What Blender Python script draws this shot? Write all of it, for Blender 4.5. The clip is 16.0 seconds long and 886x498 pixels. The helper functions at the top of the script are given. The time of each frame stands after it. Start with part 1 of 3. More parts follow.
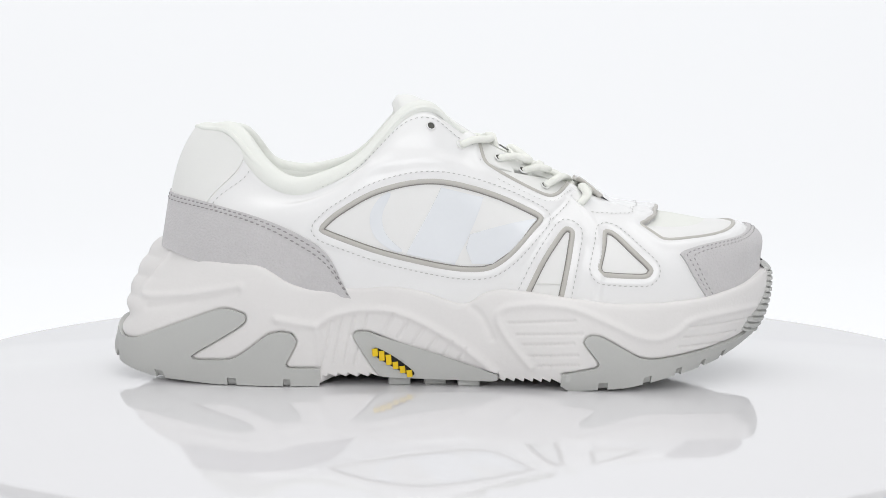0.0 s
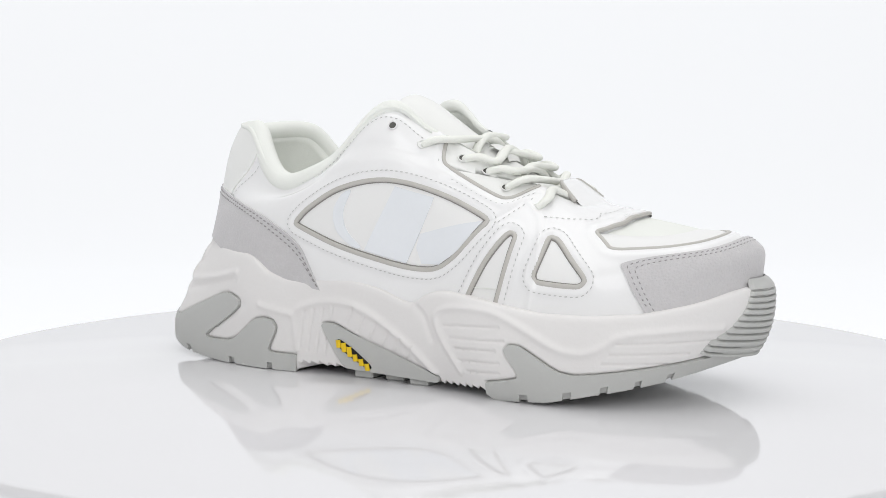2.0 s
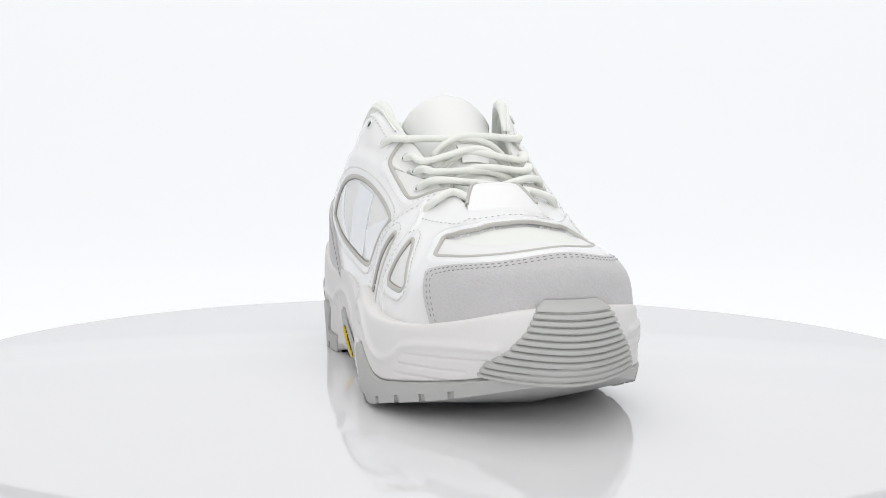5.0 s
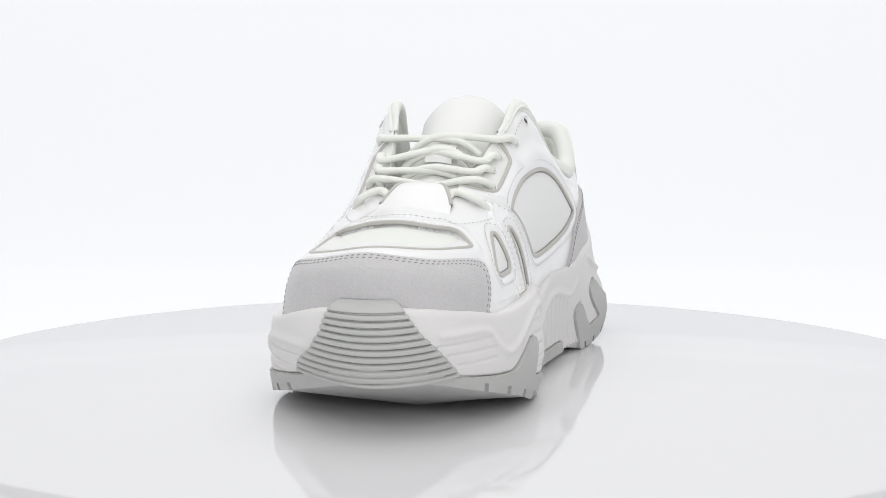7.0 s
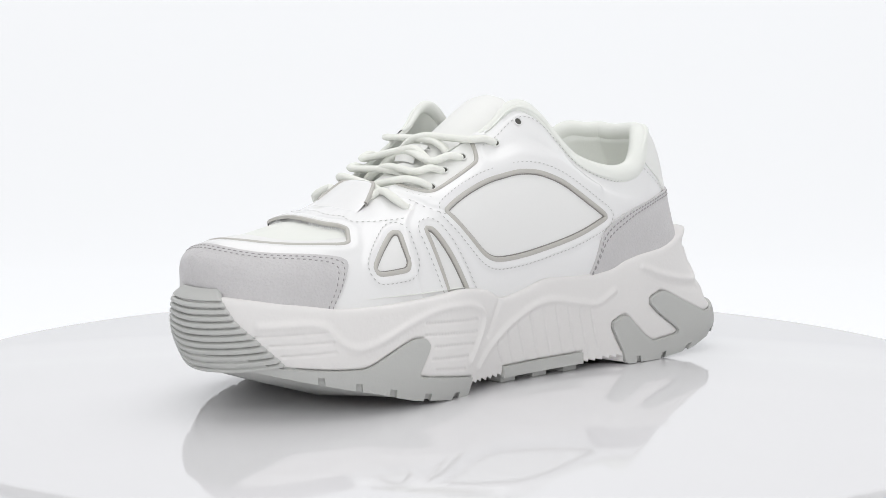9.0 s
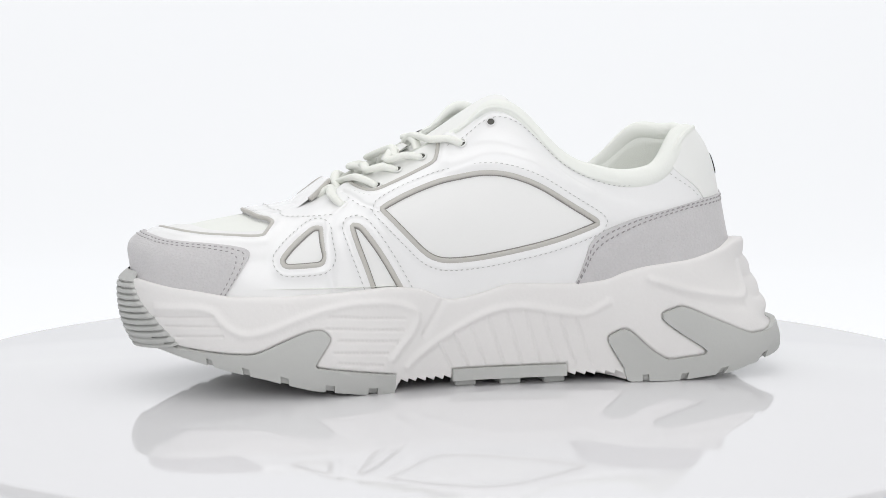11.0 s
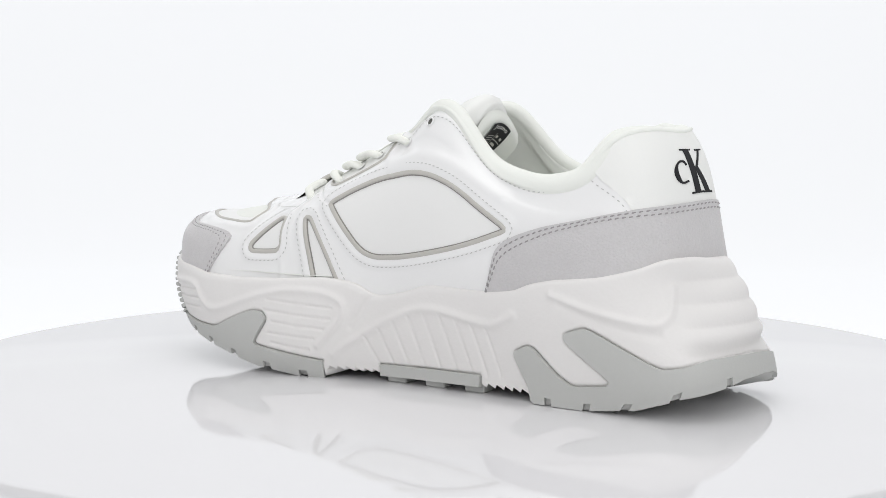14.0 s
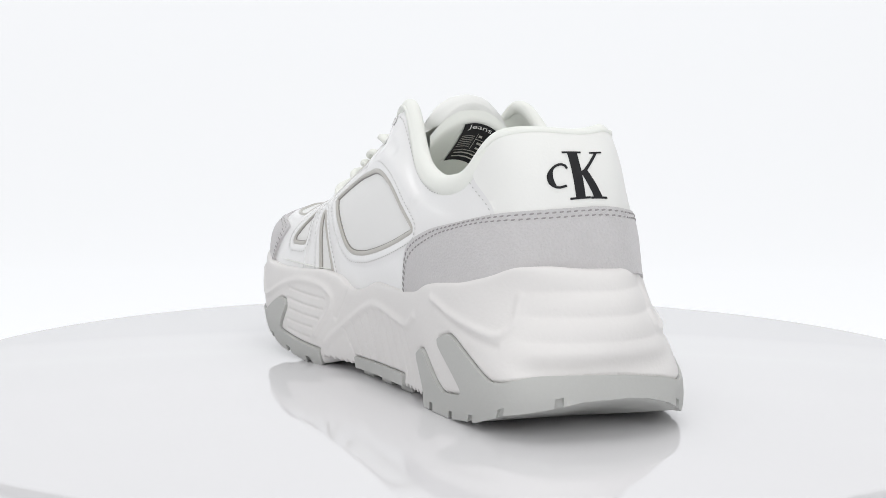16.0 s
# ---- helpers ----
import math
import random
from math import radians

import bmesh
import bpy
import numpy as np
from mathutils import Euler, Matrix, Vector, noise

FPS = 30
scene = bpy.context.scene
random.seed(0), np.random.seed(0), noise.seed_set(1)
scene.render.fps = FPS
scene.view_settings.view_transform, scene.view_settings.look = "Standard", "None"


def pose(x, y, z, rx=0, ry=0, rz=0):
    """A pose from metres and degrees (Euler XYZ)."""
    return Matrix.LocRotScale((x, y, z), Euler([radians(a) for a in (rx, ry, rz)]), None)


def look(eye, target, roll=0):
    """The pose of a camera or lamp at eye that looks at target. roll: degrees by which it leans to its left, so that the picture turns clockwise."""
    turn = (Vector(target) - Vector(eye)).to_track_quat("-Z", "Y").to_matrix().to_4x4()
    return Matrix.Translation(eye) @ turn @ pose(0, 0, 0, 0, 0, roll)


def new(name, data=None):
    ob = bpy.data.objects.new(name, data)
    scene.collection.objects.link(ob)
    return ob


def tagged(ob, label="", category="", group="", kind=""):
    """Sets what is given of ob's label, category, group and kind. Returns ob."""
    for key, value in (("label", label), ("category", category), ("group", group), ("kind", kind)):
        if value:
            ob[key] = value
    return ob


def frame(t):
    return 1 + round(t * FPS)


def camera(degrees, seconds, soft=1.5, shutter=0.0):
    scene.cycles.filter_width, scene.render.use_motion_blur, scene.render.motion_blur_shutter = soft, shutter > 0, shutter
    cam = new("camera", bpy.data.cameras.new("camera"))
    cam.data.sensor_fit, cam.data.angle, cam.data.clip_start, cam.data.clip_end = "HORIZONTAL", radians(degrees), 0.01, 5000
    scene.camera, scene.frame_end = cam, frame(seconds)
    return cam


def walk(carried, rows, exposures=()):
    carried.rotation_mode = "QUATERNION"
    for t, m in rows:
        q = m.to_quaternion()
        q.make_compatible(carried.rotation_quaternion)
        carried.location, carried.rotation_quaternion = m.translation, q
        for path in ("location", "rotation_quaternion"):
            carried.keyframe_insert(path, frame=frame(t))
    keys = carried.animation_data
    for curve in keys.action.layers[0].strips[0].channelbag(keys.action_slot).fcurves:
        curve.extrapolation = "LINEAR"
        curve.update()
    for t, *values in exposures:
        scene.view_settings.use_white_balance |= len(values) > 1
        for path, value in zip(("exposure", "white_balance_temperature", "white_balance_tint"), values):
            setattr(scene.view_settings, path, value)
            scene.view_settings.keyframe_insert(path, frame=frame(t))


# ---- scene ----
# A white trainer turns once in just under 24 s on a glossy white turntable in a white light tent; the camera stands still.
cam = camera(34.45, 16.0, soft=0.75)
EYE = (-0.0031, -0.65, 0.1204)
view = Matrix.Translation(EYE) @ pose(0, 0, 0, 90 - 5.692, 0, 0) @ pose(0, 0, 0, 0, 0, 0.17)
walk(cam, [(0.0, view), (16.0, view)])

# ---- light: the white tent all round, one wide lamp panel above ----
world = bpy.data.worlds.new("light_tent")
scene.world = world
world.use_nodes = True
world.node_tree.nodes["Background"].inputs[0].default_value = (0.99, 0.99, 1.0, 1)
world.node_tree.nodes["Background"].inputs[1].default_value = 0.50


def lamp_panel(name, at, target, size, size_y, power, colour=(1, 1, 1)):
    data = bpy.data.lights.new(name, "AREA")
    data.shape, data.size, data.size_y, data.energy, data.color = "RECTANGLE", size, size_y, power, colour
    ob = new(name, data)
    ob.matrix_world = look(at, target)
    return ob


lamp_panel("ceiling_lamp", (0, -0.05, 0.75), (0, 0, 0), 0.9, 0.7, 2.4)
# unseen fill light, added to whiten the sides of the shoe
lamp_panel("front_fill", (0, -1.1, 0.7), (0, 0, 0.05), 1.2, 0.6, 4.4)
scene.view_settings.exposure = 0.0


# ---- materials ----
def material(name, colour, rough, bump=0.0, scale=400.0, vary=0.04, metal=0.0, coat=0.0, fine=0.0, sheen=0.0, blotch=60.0):
    """A surface with slight blotches, uneven gloss and grain at real size (scale: grains per metre)."""
    m = bpy.data.materials.new(name)
    m.use_nodes = True
    nodes, links = m.node_tree.nodes, m.node_tree.links
    b = nodes["Principled BSDF"]
    b.inputs["Metallic"].default_value = metal
    b.inputs["Coat Weight"].default_value = coat
    b.inputs["Coat Roughness"].default_value = 0.12
    b.inputs["Sheen Weight"].default_value = sheen
    co = nodes.new("ShaderNodeTexCoord")
    big, small = nodes.new("ShaderNodeTexNoise"), nodes.new("ShaderNodeTexNoise")
    for n, s, d in ((big, blotch, 4.0), (small, scale, 6.0)):
        n.inputs["Scale"].default_value, n.inputs["Detail"].default_value = s, d
        links.new(co.outputs["Object"], n.inputs["Vector"])
    ramp = nodes.new("ShaderNodeMix")
    ramp.data_type = "RGBA"
    ramp.inputs["A"].default_value = (*[c * (1 - vary) for c in colour], 1)
    ramp.inputs["B"].default_value = (*[min(1, c * (1 + vary)) for c in colour], 1)
    mixed = nodes.new("ShaderNodeMath")
    mixed.operation = "MULTIPLY_ADD"
    mixed.inputs[1].default_value, mixed.inputs[2].default_value = 0.5 + fine, 0.25 - fine * 0.5
    links.new(small.outputs[0], mixed.inputs[0])
    add = nodes.new("ShaderNodeMath")
    add.operation = "MULTIPLY_ADD"
    add.inputs[1].default_value = 0.5
    links.new(big.outputs[0], add.inputs[0])
    links.new(mixed.outputs[0], add.inputs[2])
    links.new(add.outputs[0], ramp.inputs["Factor"])
    links.new(ramp.outputs["Result"], b.inputs["Base Color"])
    gloss = nodes.new("ShaderNodeMapRange")
    gloss.inputs["To Min"].default_value, gloss.inputs["To Max"].default_value = rough * 0.85, min(1, rough * 1.15)
    links.new(big.outputs[0], gloss.inputs["Value"])
    links.new(gloss.outputs["Result"], b.inputs["Roughness"])
    if bump:
        bm_ = nodes.new("ShaderNodeBump")
        bm_.inputs["Strength"].default_value, bm_.inputs["Distance"].default_value = 1.0, bump
        links.new(small.outputs[0], bm_.inputs["Height"])
        links.new(bm_.outputs["Normal"], b.inputs["Normal"])
    return m


GLOSS = material("glossy_white_synthetic", (0.85, 0.85, 0.85), 0.22, 0.00003, 900, 0.02, coat=0.5)
SUEDE = material("pale_grey_suede", (0.557, 0.545, 0.551), 0.95, 0.00035, 1100, 0.10, fine=0.4, sheen=0.3, blotch=90)
FOAM = material("off_white_foam", (0.785, 0.77, 0.76), 0.6, 0.0001, 700, 0.03)
RUBBER = material("grey_rubber", (0.515, 0.52, 0.505), 0.6, 0.00006, 900, 0.04)
TRIM = material("warm_grey_piping", (0.50, 0.485, 0.455), 0.4, 0.00003, 900, 0.06)
PANEL = material("matte_white_panel", (0.83, 0.83, 0.82), 0.5, 0.00004, 1500, 0.02)
PEARL = material("pearly_white_film", (0.79, 0.815, 0.845), 0.22, 0.0, 500, 0.03, coat=0.6)
LEATHER = material("cream_white_leather", (0.825, 0.83, 0.81), 0.5, 0.00008, 1200, 0.02)
LINING = material("greenish_white_lining", (0.825, 0.84, 0.80), 0.9, 0.00015, 2000, 0.03)
LACE = material("ivory_cotton_lace", (0.84, 0.85, 0.80), 0.9, 0.0002, 2500, 0.05, fine=0.4)
# dark grey for strips that paint shade into recesses
GAP_SHADE = material("painted_gap_shade", (0.26, 0.25, 0.235), 0.5, 0.0, 900, 0.06)
THREAD = material("grey_thread", (0.32, 0.31, 0.31), 0.8, 0.0, 800, 0.1)
PALE_THREAD = material("pale_grey_thread", (0.50, 0.50, 0.49), 0.8, 0.0, 800, 0.1)
DARK = material("dark_hole_shade", (0.10, 0.10, 0.09), 0.9, 0.0, 800, 0.1)
BLACK = material("black_print", (0.010, 0.010, 0.012), 0.8, 0.0, 800, 0.1)
YELLOW = material("yellow_rubber", (0.85, 0.58, 0.01), 0.5, 0.0, 800, 0.06)
DISC = material("glossy_white_acrylic", (0.76, 0.755, 0.77), 0.06, 0.0, 300, 0.015, blotch=8)
DISC.node_tree.nodes["Principled BSDF"].inputs["IOR"].default_value = 3.2


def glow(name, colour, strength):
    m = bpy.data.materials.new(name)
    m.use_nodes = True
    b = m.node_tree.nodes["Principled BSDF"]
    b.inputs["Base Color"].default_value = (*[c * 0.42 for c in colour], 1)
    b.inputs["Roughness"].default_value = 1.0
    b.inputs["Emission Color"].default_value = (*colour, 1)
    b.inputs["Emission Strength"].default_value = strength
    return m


# the paper is given its own glow, standing in for light falling on it
PAPER = glow("self_glowing_backdrop", (0.960, 0.972, 0.992), 0.655)


# ---- mesh helpers ----
def mesh(name, verts, faces, mat, parent=None, label="", smooth=True):
    me = bpy.data.meshes.new(name)
    me.from_pydata([tuple(v) for v in verts], [], [tuple(int(i) for i in f) for f in faces])
    me.materials.append(mat)
    me.polygons.foreach_set("use_smooth", [smooth] * len(me.polygons))
    me.update()
    ob = new(name, me)
    ob.parent = parent
    return tagged(ob, label)


def part(name, bm, mat, parent, label="", smooth=False):
    me = bpy.data.meshes.new(name)
    bm.to_mesh(me)
    bm.free()
    me.materials.append(mat)
    me.polygons.foreach_set("use_smooth", [smooth] * len(me.polygons))
    ob = new(name, me)
    ob.parent = parent
    return tagged(ob, label)


def grid_faces(n, m, wrap):
    i, j = np.meshgrid(np.arange(n if wrap else n - 1), np.arange(m - 1), indexing="ij")
    k = (i + 1) % n
    return np.stack([i * m + j, k * m + j, k * m + j + 1, i * m + j + 1], -1).reshape(-1, 4)


# ---- form of the shoe: two surfaces over (p, q) ----
# p runs round the shoe from the toe (0) over the outer side to the heel (9) and back over the inner side (18).
def rows3(text):
    return np.array([[float(a) for a in r.split()] for r in text.strip().split(";")])

# upper: feather line, mid wall, shoulder, top edge
UPPER = [rows3(t) for t in (
    """.143 .004 .044; .133 -.022 .040; .112 -.0385 .036; .085 -.046 .034; .05 -.047 .034; .01 -.043 .034; -.04 -.041 .038; -.085 -.038 .046; -.1245 -.0135 .056;
    -.129 .008 .058; -.118 .040 .056; -.085 .049 .046; -.04 .0435 .038; .01 .041 .034; .05 .046 .034; .085 .045 .034; .112 .040 .036; .133 .029 .040""",
    """.1425 .004 .0595; .131 -.022 .057; .110 -.035 .056; .085 -.0415 .055; .05 -.042 .060; .01 -.0415 .064; -.04 -.0435 .067; -.085 -.036 .074; -.121 -.010 .080;
    -.1255 .008 .083; -.114 .036 .080; -.085 .046 .074; -.04 .0475 .067; .01 .042 .064; .05 .041 .060; .085 .040 .055; .110 .037 .056; .131 .028 .057""",
    """.127 .003 .0695; .118 -.016 .0675; .101 -.026 .067; .079 -.029 .069; .045 -.032 .0785; .008 -.038 .090; -.024 -.0412 .098; -.070 -.036 .0795; -.1148 -.011 .097;
    -.1203 .008 .100; -.108 .036 .097; -.070 .045 .0795; -.024 .0405 .098; .008 .037 .090; .045 .0345 .0785; .079 .0305 .069; .101 .028 .067; .118 .019 .0675""",
    """.066 .001 .080; .066 -.006 .080; .065 -.010 .0805; .060 -.014 .0825; .035 -.0185 .095; .004 -.025 .1108; -.018 -.0312 .1208; -.066 -.034 .0873; -.1072 -.010 .1103;
    -.1130 .008 .1113; -.0988 .035 .1103; -.066 .042 .0883; -.018 .030 .1213; .004 .024 .1108; .035 .019 .095; .060 .0145 .0825; .065 .0105 .0805; .066 .007 .080""")]
UPPER_V = (0.0, 0.35, 0.7, 1.0)
# sole wall: plan outlines at four heights
SOLE = [rows3(t) for t in (
    """.130 .004; .122 -.020; .108 -.040; .085 -.053; .05 -.0545; .01 -.0445; -.04 -.0405; -.085 -.0405; -.1405 -.0225;
    -.1540 .0125; -.134 .0505; -.085 .0510; -.04 .0445; .01 .0425; .05 .051; .085 .050; .108 .041; .122 .026""",
    """.142 .004; .131 -.0225; .112 -.042; .086 -.0535; .05 -.0555; .01 -.0465; -.04 -.0415; -.085 -.0415; -.1385 -.0220;
    -.1510 .0115; -.1355 .0500; -.085 .0515; -.04 .0455; .01 .044; .05 .052; .086 .051; .112 .0435; .131 .028""",
    """.1465 .004; .135 -.024; .113 -.042; .086 -.052; .05 -.053; .01 -.0465; -.04 -.042; -.085 -.0420; -.131 -.020;
    -.1475 .0100; -.128 .0460; -.085 .0518; -.04 .047; .01 .0445; .05 .050; .086 .049; .113 .043; .135 .029""",
    """.1455 .004; .1345 -.0235; .113 -.0405; .086 -.047; .05 -.049; .01 -.046; -.04 -.0425; -.085 -.0405; -.121 -.0170;
    -.139 .009; -.122 .042; -.085 .051; -.04 .046; .01 .044; .05 .048; .086 .0465; .113 .041; .1345 .029""")]
SOLE_Z = (0.008, 0.022, 0.036, 0.054)


def ring_at(rows, p):
    """A closed smooth curve through the rows, at p."""
    p = np.asarray(p, float) % len(rows)
    i = np.floor(p).astype(int)
    f = (p - i)[..., None]
    a, b, c, d = (rows[(i + k) % len(rows)] for k in (-1, 0, 1, 2))
    return b + 0.5 * f * (c - a + f * (2 * a - 5 * b + 4 * c - d + f * (3 * (b - c) + d - a)))


def across(values, knots, q):
    """Cubic through four values at four knots."""
    q = np.asarray(q, float)[..., None]
    out = 0
    for i in range(4):
        w = 1.0
        for j in range(4):
            if j != i:
                w = w * (q - knots[j]) / (knots[i] - knots[j])
        out = out + w * values[i]
    return out


def upper_at(p, v):
    x = across([ring_at(r, p) for r in UPPER], UPPER_V, v)
    q = np.asarray(p, float) % 18
    # the ankle line dips wide on both sides
    dip = np.exp(-((q - 6.48) / 0.26) ** 2) + np.exp(-((q - 11.52) / 0.26) ** 2)
    x[..., 2] -= 0.005 * np.clip(np.asarray(v, float), 0, 1.1) ** 4 * dip
    # and lies flat at the bottom of the inner dip
    x[..., 2] += 0.0026 * np.clip(np.asarray(v, float), 0, 1.1) ** 4 * np.exp(-((q - 10.98) / 0.3) ** 2)
    # the heel tab keeps its height before the edge drops to the ankle
    tab = 0.0075 * np.exp(-((q - 7.66) / 0.26) ** 2) - 0.0030 * np.exp(-((q - 10.46) / 0.22) ** 2)
    x[..., 2] += tab * np.clip(np.asarray(v, float), 0, 1.1) ** 3
    return x


def sole_at(p, z):
    zc = np.clip(z, -0.002, 0.066)
    xy = across([ring_at(r, p) for r in SOLE], SOLE_Z, zc)
    return np.concatenate([xy, np.asarray(z, float)[..., None]], -1)


def normal_at(surface, p, q, e=1e-3):
    """The outward normal of a surface."""
    d = 1e-3 if surface is upper_at else 1e-5
    a = surface(p + e, q) - surface(p - e, q)
    b = surface(p, q + d) - surface(p, q - d)
    n = np.cross(b, a)
    return n / np.maximum(np.linalg.norm(n, axis=-1, keepdims=True), 1e-12)


def chaikin(pts, closed=True, times=2, cut=0.22):
    """Rounds the corners of an outline."""
    pts = np.asarray(pts, float)
    for _ in range(times):
        nxt = np.roll(pts, -1, 0) if closed else pts[1:]
        cur = pts if closed else pts[:-1]
        new_pts = np.stack([(1 - cut) * cur + cut * nxt, cut * cur + (1 - cut) * nxt], 1).reshape(-1, pts.shape[1])
        pts = new_pts if closed else np.vstack([pts[:1], new_pts, pts[-1:]])
    return pts


def line(text):
    return rows3(text)


def dense(path, closed, n):
    """n places at even steps of the parameter along a polyline."""
    path = np.vstack([path, path[:1]]) if closed else np.asarray(path)
    seg = np.r_[0, np.cumsum(np.linalg.norm(np.diff(path, axis=0) * [1, 7], axis=1))]
    s = np.linspace(0, seg[-1], n, endpoint=not closed)
    return np.stack([np.interp(s, seg, path[:, k]) for k in range(path.shape[1])], 1)


def on(surface, pq, lift=0.0):
    pq = np.asarray(pq, float)
    return surface(pq[:, 0], pq[:, 1]) + normal_at(surface, pq[:, 0], pq[:, 1]) * np.asarray(lift)[..., None]


def even(surface, path, closed, step):
    """The path again, at even steps in metres along the surface."""
    d = dense(path, closed, 600)
    if closed:
        d = np.vstack([d, d[:1]])
    x = on(surface, d)
    seg = np.r_[0, np.cumsum(np.linalg.norm(np.diff(x, axis=0), axis=1))]
    n = max(4, int(seg[-1] / step))
    s = np.linspace(0, seg[-1], n, endpoint=not closed)
    return np.stack([np.interp(s, seg, d[:, k]) for k in range(2)], 1)


def offset(surface, w, g):
    """A closed outline moved outwards by g metres along the surface."""
    x, n = on(surface, w), normal_at(surface, w[:, 0], w[:, 1])
    t = np.roll(x, -1, 0) - np.roll(x, 1, 0)
    t /= np.maximum(np.linalg.norm(t, axis=1, keepdims=True), 1e-9)
    side = np.cross(n, t)
    turn = np.sum(w[:, 0] * np.roll(w[:, 1], -1) - np.roll(w[:, 0], -1) * w[:, 1])
    step = 1e-3
    a = (on(surface, w + [step, 0]) - x) / step
    b = (on(surface, w + [0, step]) - x) / step
    aa, ab, bb = (a * a).sum(1), (a * b).sum(1), (b * b).sum(1)
    ca, cb = (a * side).sum(1), (b * side).sum(1)
    det = aa * bb - ab * ab
    move = np.stack([(bb * ca - ab * cb) / det, (aa * cb - ab * ca) / det], 1)
    tw = np.roll(w, -1, 0) - np.roll(w, 1, 0)
    out = np.sign((move[:, 1] * tw[:, 0] - move[:, 0] * tw[:, 1]).sum()) * np.sign(turn)
    return w - move * g * out


def inside(poly, p, q):
    poly = np.asarray(poly)
    r = np.zeros(p.shape, bool)
    j = len(poly) - 1
    for i in range(len(poly)):
        (a, b), (c, d) = poly[i], poly[j]
        if b != d:
            r ^= ((b > q) != (d > q)) & (p < (c - a) * (q - b) / (d - b) + a)
        j = i
    return r


def away(places, x):
    """Distance from each of x to the nearest of a dense row of places."""
    best = np.full(len(x), 1e9)
    for c in places:
        best = np.minimum(best, ((x - c) ** 2).sum(1))
    return np.sqrt(best)


def near(surface, path, closed, p, q, x, reach, step=0.0012):
    """Distances to a path, worked out only close to it (elsewhere: reach)."""
    e = even(surface, path, closed, step)
    c = on(surface, e)
    out = np.full(p.shape, reach)
    lo, hi = c.min(0) - reach, c.max(0) + reach
    k = ((x > lo) & (x < hi)).all(-1)
    out[k] = np.minimum(away(c, x[k]), reach)
    return out


def patch(name, surface, outline, lift, thick, mat, parent, label="", steps=(0.08, 0.045), scale=1.0):
    """A sheet with the given outline in (p, q), laid on a surface, with edges of its own."""
    outline = np.asarray(outline, float)
    bm = bmesh.new()
    f = bm.faces.new([bm.verts.new((a, b * scale, 0)) for a, b in outline])
    bmesh.ops.triangulate(bm, faces=[f], ngon_method="EAR_CLIP")
    lo, hi = outline.min(0), outline.max(0)
    for k, (co, no, st) in enumerate((((1, 0, 0), (1, 0, 0), steps[0]), ((0, scale, 0), (0, 1, 0), steps[1]))):
        a = math.floor(lo[k] / st) + 1
        while a * st < hi[k] - 1e-6:
            bmesh.ops.bisect_plane(bm, geom=bm.verts[:] + bm.edges[:] + bm.faces[:], dist=1e-6, plane_co=Vector(co) * a * st, plane_no=no)
            a += 1
    bm.verts.index_update()
    flat = np.array([(v.co.x, v.co.y / scale) for v in bm.verts])
    faces = [[v.index for v in f.verts] for f in bm.faces]
    rim = [(e.verts[0].index, e.verts[1].index) for e in bm.edges if len(e.link_faces) == 1]
    bm.free()
    high = lift(flat) if callable(lift) else np.full(len(flat), lift)
    top = on(surface, flat, high)
    low = on(surface, flat, high - thick)
    n = len(flat)
    used = sorted({i for e in rim for i in e})
    at = {i: n + 2 * k for k, i in enumerate(used)}
    verts = list(top) + [w for i in used for w in (top[i], low[i])]
    faces += [(at[a], at[b], at[b] + 1, at[a] + 1) for a, b in rim]
    return mesh(name, verts, faces, mat, parent, label)


def band(name, surface, path, closed, half, height, mat, parent, label="", lift=0.0, step=0.0012, sides=8):
    """A rounded strip along a path on a surface."""
    e = even(surface, path, closed, step)
    x, nn = on(surface, e), normal_at(surface, e[:, 0], e[:, 1])
    t = np.roll(x, -1, 0) - np.roll(x, 1, 0) if closed else np.gradient(x, axis=0)
    t /= np.linalg.norm(t, axis=1, keepdims=True)
    b = np.cross(nn, t)
    half = np.interp(np.linspace(0, 1, len(e)), np.linspace(0, 1, np.size(half)), np.ravel(half))[:, None]
    rows = []
    for k in range(sides + 1):
        a = math.pi * k / sides
        w, h = math.cos(a), math.sin(a) ** 0.6
        rows.append(x + b * half * w + nn * (lift + height * h - 0.0006 * (k in (0, sides))))
    v = np.stack(rows, 1)
    return mesh(name, v.reshape(-1, 3), grid_faces(len(e), sides + 1, closed), mat, parent, label)


def stitches(name, surface, paths, mat, parent, lift=0.0002, gap=0.0023, length=0.0012, r=0.0002, label=""):
    """Rows of single stitches, each a small rounded bar."""
    verts, faces = [], []
    for path, closed in paths:
        e = even(surface, path, closed, gap)
        x, nn = on(surface, e, np.full(len(e), lift)), normal_at(surface, e[:, 0], e[:, 1])
        t = np.gradient(x, axis=0)
        t /= np.maximum(np.linalg.norm(t, axis=1, keepdims=True), 1e-9)
        for c, n, d in zip(x, nn, t):
            b, o = np.cross(n, d), len(verts)
            d = d + b * 0.12
            for s, w in ((-1, 0.5), (-0.6, 1), (0.6, 1), (1, 0.5)):
                for u, h in ((-1, 0), (-0.5, 1), (0.5, 1), (1, 0)):
                    verts.append(c + d * s * length / 2 + b * u * r * w + n * h * r * w)
            faces += [(o + i * 4 + j, o + i * 4 + j + 1, o + i * 4 + j + 5, o + i * 4 + j + 4) for i in range(3) for j in range(3)]
    return tagged(mesh(name, verts, faces, mat, parent, label), kind="stuff")


